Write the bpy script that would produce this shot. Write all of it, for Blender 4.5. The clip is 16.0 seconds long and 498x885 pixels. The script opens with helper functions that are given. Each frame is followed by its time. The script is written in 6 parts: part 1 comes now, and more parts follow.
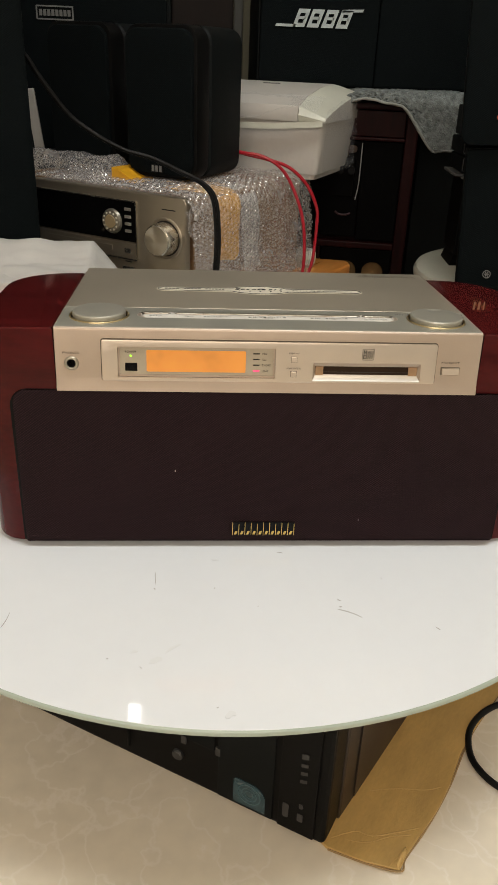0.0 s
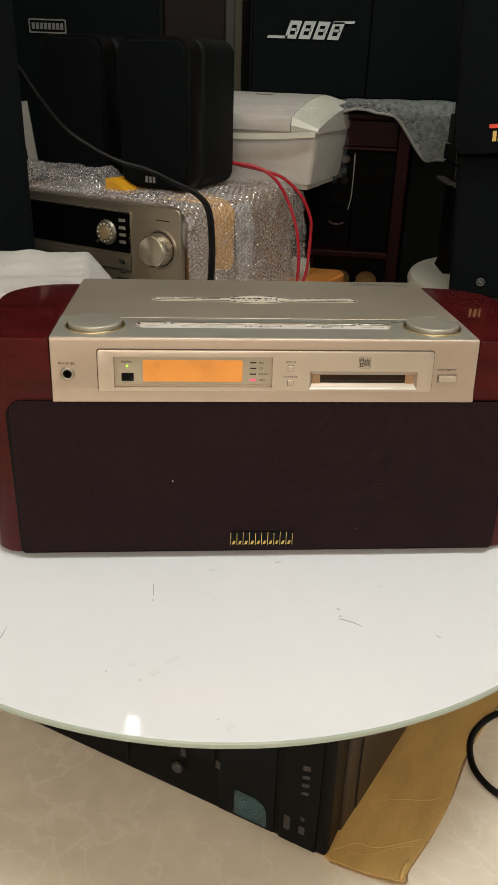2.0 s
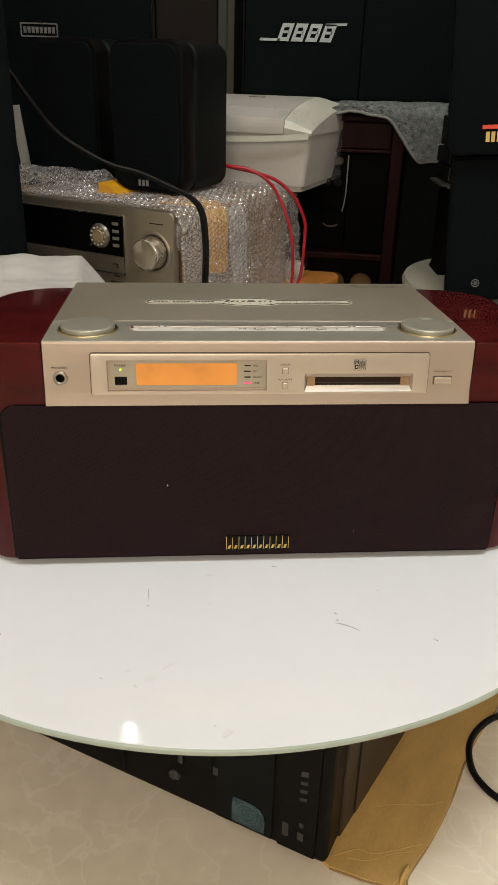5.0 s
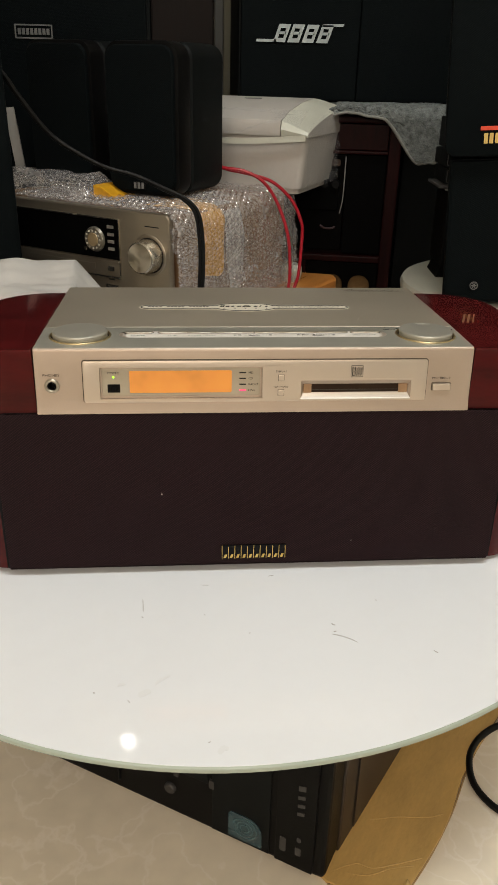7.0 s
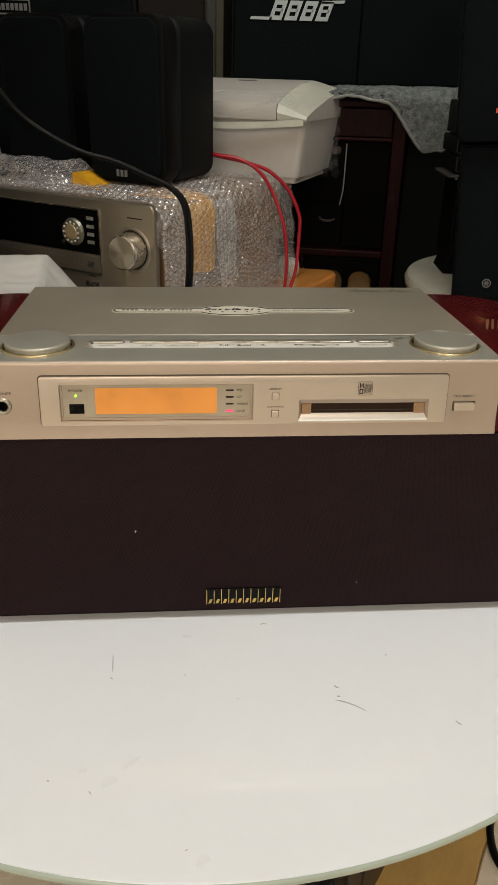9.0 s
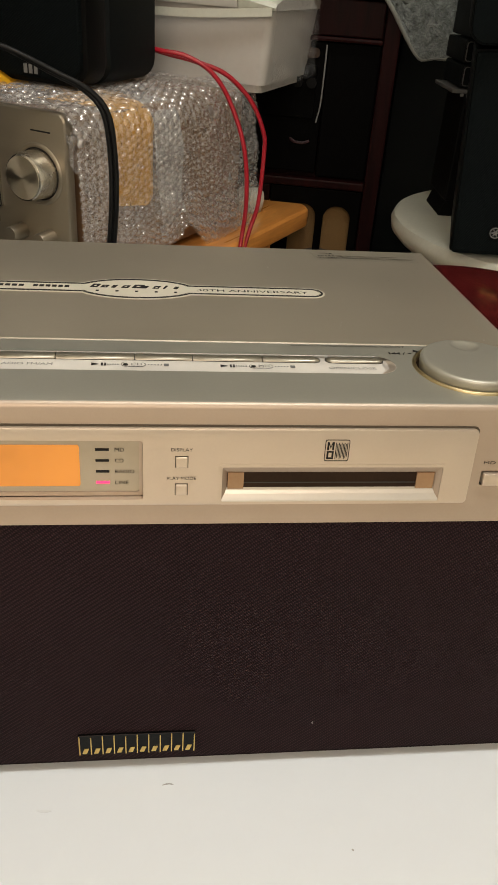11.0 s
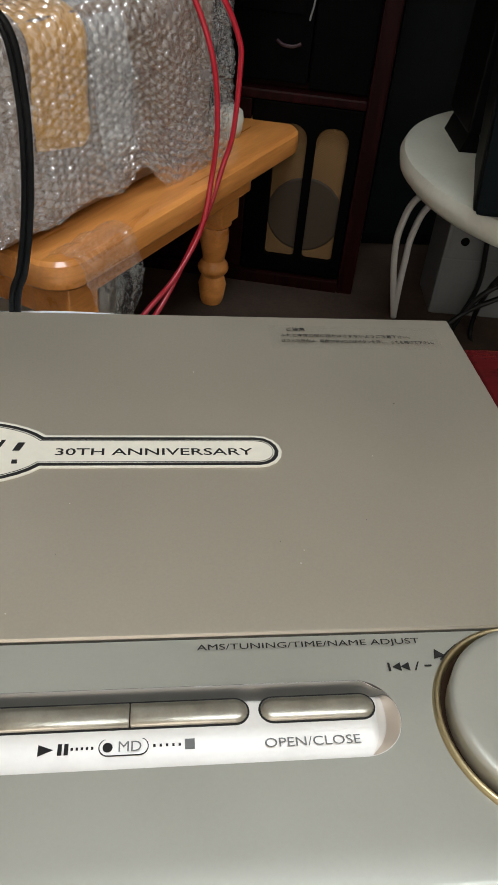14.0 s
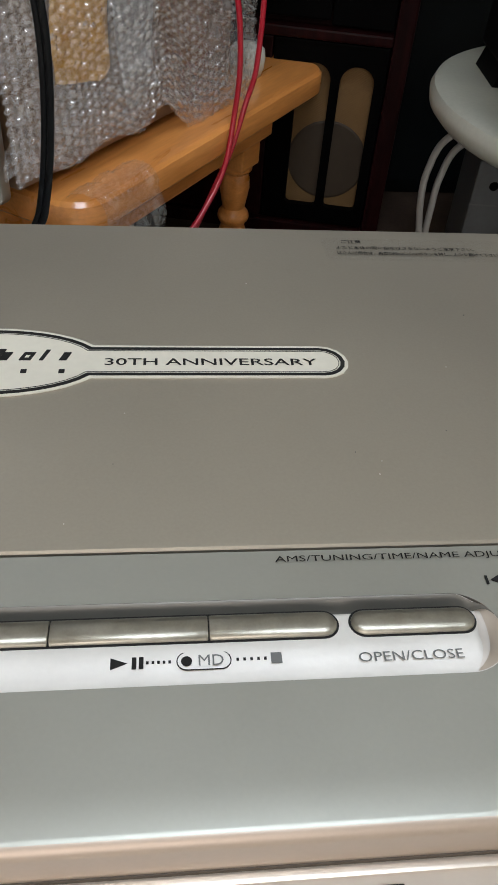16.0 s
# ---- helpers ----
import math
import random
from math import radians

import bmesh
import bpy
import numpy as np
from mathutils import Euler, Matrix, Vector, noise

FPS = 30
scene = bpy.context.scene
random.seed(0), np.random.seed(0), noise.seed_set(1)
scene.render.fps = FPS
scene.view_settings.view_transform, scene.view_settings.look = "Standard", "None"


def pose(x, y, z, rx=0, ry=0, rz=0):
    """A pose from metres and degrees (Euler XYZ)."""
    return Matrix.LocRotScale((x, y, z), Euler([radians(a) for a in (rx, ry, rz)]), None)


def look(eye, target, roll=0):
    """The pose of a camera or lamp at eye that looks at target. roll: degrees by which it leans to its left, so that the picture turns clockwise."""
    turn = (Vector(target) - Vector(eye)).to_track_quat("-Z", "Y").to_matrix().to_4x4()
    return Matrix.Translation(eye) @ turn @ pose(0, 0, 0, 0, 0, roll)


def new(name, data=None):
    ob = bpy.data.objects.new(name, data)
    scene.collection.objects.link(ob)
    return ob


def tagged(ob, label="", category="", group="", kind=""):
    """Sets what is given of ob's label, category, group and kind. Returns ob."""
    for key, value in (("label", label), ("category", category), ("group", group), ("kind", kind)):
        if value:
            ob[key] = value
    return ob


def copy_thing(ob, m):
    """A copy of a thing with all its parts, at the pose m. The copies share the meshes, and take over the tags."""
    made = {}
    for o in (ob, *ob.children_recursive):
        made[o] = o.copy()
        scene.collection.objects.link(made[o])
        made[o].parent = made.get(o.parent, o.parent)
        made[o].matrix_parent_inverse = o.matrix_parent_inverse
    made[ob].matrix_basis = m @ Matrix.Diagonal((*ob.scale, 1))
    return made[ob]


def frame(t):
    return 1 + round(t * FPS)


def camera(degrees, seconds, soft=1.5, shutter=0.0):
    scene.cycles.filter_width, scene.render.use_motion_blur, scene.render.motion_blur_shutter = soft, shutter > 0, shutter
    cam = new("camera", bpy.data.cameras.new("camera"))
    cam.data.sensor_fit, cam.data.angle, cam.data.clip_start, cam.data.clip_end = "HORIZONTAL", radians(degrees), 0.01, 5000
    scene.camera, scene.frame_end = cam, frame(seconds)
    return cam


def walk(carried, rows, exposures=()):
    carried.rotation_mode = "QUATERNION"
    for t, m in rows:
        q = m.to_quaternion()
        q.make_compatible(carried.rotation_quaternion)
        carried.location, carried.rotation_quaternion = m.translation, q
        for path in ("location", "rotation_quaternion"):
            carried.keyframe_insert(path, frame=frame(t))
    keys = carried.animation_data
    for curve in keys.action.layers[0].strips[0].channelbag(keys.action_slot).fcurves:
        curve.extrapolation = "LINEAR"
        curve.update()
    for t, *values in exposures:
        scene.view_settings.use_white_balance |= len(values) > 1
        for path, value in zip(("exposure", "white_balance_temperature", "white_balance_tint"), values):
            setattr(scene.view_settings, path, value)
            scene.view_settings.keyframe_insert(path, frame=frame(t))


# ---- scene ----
cam = camera(35.8, 16.0)
PATH = [
    (0, (-0.071, -0.646, 0.656), (0.078, 1.135, -0.242), 2.2),
    (0.5, (-0.074, -0.643, 0.653), (0.074, 1.14, -0.24), 2.2),
    (1, (-0.081, -0.646, 0.653), (0.068, 1.139, -0.238), 2.2),
    (1.5, (-0.077, -0.647, 0.653), (0.077, 1.141, -0.228), 2.0),
    (2, (-0.073, -0.644, 0.654), (0.089, 1.148, -0.22), 1.8),
    (2.5, (-0.074, -0.644, 0.655), (0.094, 1.149, -0.214), 1.7),
    (3, (-0.074, -0.643, 0.652), (0.094, 1.151, -0.215), 1.6),
    (3.5, (-0.072, -0.643, 0.651), (0.095, 1.152, -0.216), 1.6),
    (4, (-0.072, -0.642, 0.652), (0.098, 1.153, -0.215), 1.5),
    (6.5, (-0.068, -0.631, 0.652), (0.105, 1.163, -0.213), 1.4),
    (7, (-0.067, -0.626, 0.653), (0.107, 1.169, -0.212), 1.3),
    (7.5, (-0.067, -0.62, 0.655), (0.107, 1.175, -0.21), 1.3),
    (8, (-0.063, -0.607, 0.652), (0.112, 1.188, -0.211), 1.4),
    (10.3, (-0.03, -0.352, 0.606), (0.199, 1.375, -0.375), 2.2),
    (10.5, (-0.025, -0.328, 0.604), (0.231, 1.382, -0.401), 3.0),
    (11, (0.007, -0.276, 0.594), (0.263, 1.409, -0.452), 4.3),
    (11.5, (0.068, -0.205, 0.577), (0.269, 1.452, -0.525), 4.5),
    (12, (0.084, -0.129, 0.563), (0.269, 1.464, -0.633), 4.2),
    (12.5, (0.079, -0.0945, 0.573), (0.293, 1.4515, -0.677), 4.0),
    (13, (0.0755, -0.079, 0.591), (0.321, 1.440, -0.6865), 4.8),
    (13.5, (0.071, -0.062, 0.602), (0.341, 1.452, -0.678), 6.1),
    (14, (0.063, -0.051, 0.603), (0.328, 1.461, -0.679), 5.9),
    (14.5, (0.061, -0.049, 0.595), (0.33, 1.462, -0.688), 6.2),
    (15, (0.063, -0.047, 0.583), (0.316, 1.429, -0.742), 5.7),
    (15.5, (0.062, -0.047, 0.574), (0.306, 1.41, -0.774), 5.4),
    (16, (0.049, -0.046, 0.577), (0.286, 1.408, -0.775), 5.2),
]
# the picture's own brightness and white balance on the way
EXPOSURE = [(0, -0.35, 6900, 10), (8, -0.38, 6900, 10), (10.5, -0.62, 7050, 10), (11, -0.33, 7200, 10), (11.5, -0.24, 7220, 10), (12, 0.2, 6960, 10), (12.5, 0.13, 6820, 10),
            (13, 0.0, 6520, 9), (14, -0.07, 6020, 9), (15, -0.18, 5900, 9), (16, -0.28, 5780, 9)]
walk(cam, [(t, look(eye, target, roll)) for t, eye, target, roll in PATH], EXPOSURE)


# ---- light ----
world = bpy.data.worlds.new("world")
scene.world = world
world.use_nodes = True
sky = world.node_tree.nodes.new("ShaderNodeTexSky")
sky.sky_type, sky.sun_disc = "NISHITA", False
sky.sun_elevation, sky.sun_rotation = radians(40), radians(200)
world.node_tree.links.new(sky.outputs[0], world.node_tree.nodes["Background"].inputs[0])
world.node_tree.nodes["Background"].inputs[1].default_value = 0.1


def area_lamp(name, m, sx, sy, watts, colour):
    data = bpy.data.lights.new(name, "AREA")
    data.shape, data.size, data.size_y, data.energy, data.color = "RECTANGLE", sx, sy, watts, colour
    ob = new(name, data)
    ob.matrix_world = m
    return ob


# warm light through an assumed, unseen window behind the camera; cool white ceiling panel
area_lamp("window_light", look((-0.5, -2.44, 1.55), (-0.5, 0, 1.2)), 2.0, 1.5, 42, (1.0, 0.835, 0.68))
area_lamp("panel_light", look((0.30, -0.36, 2.74), (0.30, -0.36, 0)), 1.18, 0.58, 37, (0.90, 0.96, 1.0))
scene.view_settings.exposure = 0.0


# ---- materials ----
def mat(name, base, rough=0.5, metal=0.0, mottle=0.15, scale=8.0, fine=120.0, bump=0.05, stretch=(1, 1, 1), coat=0.0, dark=None, spec=0.5, rough_var=0.1, depth=0.002):
    """Principled surface whose colour and roughness vary at two scales, with a fine relief."""
    m = bpy.data.materials.new(name)
    m.use_nodes = True
    nt, nodes = m.node_tree, m.node_tree.nodes
    b = nodes["Principled BSDF"]
    tc, mp = nodes.new("ShaderNodeTexCoord"), nodes.new("ShaderNodeMapping")
    mp.inputs["Scale"].default_value = stretch
    nt.links.new(tc.outputs["Object"], mp.inputs[0])
    big, small = nodes.new("ShaderNodeTexNoise"), nodes.new("ShaderNodeTexNoise")
    for node, s in ((big, scale), (small, fine)):
        node.inputs["Scale"].default_value = s
        node.inputs["Detail"].default_value = 5
        nt.links.new(mp.outputs[0], node.inputs["Vector"])
    mix = nodes.new("ShaderNodeMath")
    mix.operation = "MULTIPLY_ADD"
    nt.links.new(small.outputs[0], mix.inputs[0])
    mix.inputs[1].default_value = 0.4
    nt.links.new(big.outputs[0], mix.inputs[2])
    ramp = nodes.new("ShaderNodeValToRGB")
    dark = dark or tuple(c * (1 - mottle) for c in base)
    light = tuple(min(1, c * (1 + mottle)) for c in base)
    ramp.color_ramp.elements[0].color, ramp.color_ramp.elements[0].position = (*dark, 1), 0.45
    ramp.color_ramp.elements[1].color, ramp.color_ramp.elements[1].position = (*light, 1), 0.95
    nt.links.new(mix.outputs[0], ramp.inputs[0])
    nt.links.new(ramp.outputs[0], b.inputs["Base Color"])
    rr = nodes.new("ShaderNodeMapRange")
    rr.inputs["To Min"].default_value, rr.inputs["To Max"].default_value = max(0.02, rough - rough_var), min(1, rough + rough_var)
    nt.links.new(big.outputs[0], rr.inputs[0])
    nt.links.new(rr.outputs[0], b.inputs["Roughness"])
    b.inputs["Metallic"].default_value, b.inputs["Coat Weight"].default_value = metal, coat
    b.inputs["Coat Roughness"].default_value, b.inputs["Specular IOR Level"].default_value = 0.05, spec
    bp = nodes.new("ShaderNodeBump")
    bp.inputs["Strength"].default_value, bp.inputs["Distance"].default_value = bump, depth
    nt.links.new(small.outputs[0], bp.inputs["Height"])
    nt.links.new(bp.outputs[0], b.inputs["Normal"])
    return m


def plain(name, base, rough=0.5, metal=0.0, glow=0.0, spec=0.5):
    m = bpy.data.materials.new(name)
    m.use_nodes = True
    b = m.node_tree.nodes["Principled BSDF"]
    b.inputs["Base Color"].default_value = (*base, 1)
    b.inputs["Roughness"].default_value, b.inputs["Metallic"].default_value = rough, metal
    b.inputs["Specular IOR Level"].default_value = spec
    if glow:
        b.inputs["Emission Color"].default_value, b.inputs["Emission Strength"].default_value = (*base, 1), glow
    return m


def lit(name, base, colour, glow):
    m = plain(name, base, 0.35)
    b = m.node_tree.nodes["Principled BSDF"]
    b.inputs["Emission Color"].default_value, b.inputs["Emission Strength"].default_value = (*colour, 1), glow
    # the lamp behind glows unevenly
    nt = m.node_tree
    tc, n, r = nt.nodes.new("ShaderNodeTexCoord"), nt.nodes.new("ShaderNodeTexNoise"), nt.nodes.new("ShaderNodeMapRange")
    n.inputs["Scale"].default_value, n.inputs["Detail"].default_value = 38, 2
    r.inputs["From Min"].default_value, r.inputs["From Max"].default_value = 0.3, 0.7
    r.inputs["To Min"].default_value, r.inputs["To Max"].default_value = glow * 0.82, glow * 1.12
    nt.links.new(tc.outputs["Object"], n.inputs["Vector"])
    nt.links.new(n.outputs[0], r.inputs[0])
    nt.links.new(r.outputs[0], b.inputs["Emission Strength"])
    return m


def woven(name, base, period, light=2.2, rough=0.85, spec=0.3):
    """Twill cloth: two crossed waves give threads with relief."""
    m = mat(name, base, rough, mottle=0.25, scale=14, fine=300, bump=0.2, spec=spec)
    nt, nodes = m.node_tree, m.node_tree.nodes
    tc = nodes["Texture Coordinate"]
    waves = []
    for angle in (38, -52):
        mp, w = nodes.new("ShaderNodeMapping"), nodes.new("ShaderNodeTexWave")
        mp.inputs["Rotation"].default_value = (0, radians(angle), 0)
        w.inputs["Scale"].default_value = 0.314 / period * (1 if angle > 0 else 0.6)
        w.inputs["Distortion"].default_value, w.inputs["Detail Scale"].default_value = 1.6, 3
        nt.links.new(tc.outputs["Object"], mp.inputs[0])
        nt.links.new(mp.outputs[0], w.inputs["Vector"])
        waves.append(w)
    mul = nodes.new("ShaderNodeMath")
    mul.operation = "MULTIPLY"
    nt.links.new(waves[0].outputs["Fac"], mul.inputs[0])
    nt.links.new(waves[1].outputs["Fac"], mul.inputs[1])
    b, ramp = nodes["Principled BSDF"], nodes["Color Ramp"]
    mx = nodes.new("ShaderNodeMix")
    mx.data_type = "RGBA"
    nt.links.new(mul.outputs[0], mx.inputs["Factor"])
    nt.links.new(ramp.outputs[0], mx.inputs[6])
    mx.inputs[7].default_value = (*(c * light for c in base), 1)
    nt.links.new(mx.outputs[2], b.inputs["Base Color"])
    bp = nodes["Bump"]
    bp.inputs["Strength"].default_value, bp.inputs["Distance"].default_value = 0.6, 0.0004
    nt.links.new(mul.outputs[0], bp.inputs["Height"])
    return m


def wood(name, light, dark, rough, scale, coat=0.0, axis=(1, 14, 14), spec=0.4, bump=0.08):
    """Streaked grain along one axis."""
    m = mat(name, light, rough, scale=scale, fine=scale * 9, bump=bump, stretch=axis, coat=coat, dark=dark, spec=spec)
    m.node_tree.nodes["Noise Texture"].inputs["Distortion"].default_value = 1.2
    return m


def marble(name):
    m = mat(name, (0.79, 0.715, 0.585), 0.2, mottle=0.10, scale=5, fine=40, bump=0.02, spec=0.5)
    nt, nodes = m.node_tree, m.node_tree.nodes
    n, w = nodes.new("ShaderNodeTexNoise"), nodes.new("ShaderNodeMix")
    n.inputs["Scale"].default_value, n.inputs["Detail"].default_value = 7, 6
    tc = nodes["Texture Coordinate"].outputs["Object"]
    nt.links.new(tc, n.inputs["Vector"])
    bend, vor, ramp = nodes.new("ShaderNodeMix"), nodes.new("ShaderNodeTexVoronoi"), nodes.new("ShaderNodeValToRGB")
    bend.data_type = "RGBA"
    bend.inputs["Factor"].default_value = 0.4
    nt.links.new(tc, bend.inputs[6])
    nt.links.new(n.outputs["Color"], bend.inputs[7])
    vor.feature = "DISTANCE_TO_EDGE"
    vor.inputs["Scale"].default_value = 12
    nt.links.new(bend.outputs[2], vor.inputs["Vector"])
    for e, (p, c) in zip(ramp.color_ramp.elements, ((0.0, 1), (0.055, 0))):
        e.position, e.color = p, (c, c, c, 1)
    nt.links.new(vor.outputs["Distance"], ramp.inputs[0])
    f = nodes.new("ShaderNodeMath")
    f.operation = "MULTIPLY"
    f.inputs[1].default_value = 0.42
    nt.links.new(ramp.outputs[0], f.inputs[0])
    w.data_type = "RGBA"
    nt.links.new(f.outputs[0], w.inputs["Factor"])
    nt.links.new(nodes["Color Ramp"].outputs[0], w.inputs[6])
    w.inputs[7].default_value = (0.9, 0.84, 0.76, 1)
    nt.links.new(w.outputs[2], nodes["Principled BSDF"].inputs["Base Color"])
    return m


def clear_film(name, tint, see, rough=0.12, metal=0.0):
    """Thin clear plastic: part lets light straight through, part shines."""
    m = mat(name, tint, rough, metal, mottle=0.1, scale=20, fine=200, bump=0.25, spec=0.8)
    nt, nodes = m.node_tree, m.node_tree.nodes
    t, mx = nodes.new("ShaderNodeBsdfTransparent"), nodes.new("ShaderNodeMixShader")
    mx.inputs[0].default_value = see
    nt.links.new(nodes["Principled BSDF"].outputs[0], mx.inputs[1])
    nt.links.new(t.outputs[0], mx.inputs[2])
    nt.links.new(mx.outputs[0], nodes["Material Output"].inputs[0])
    return m


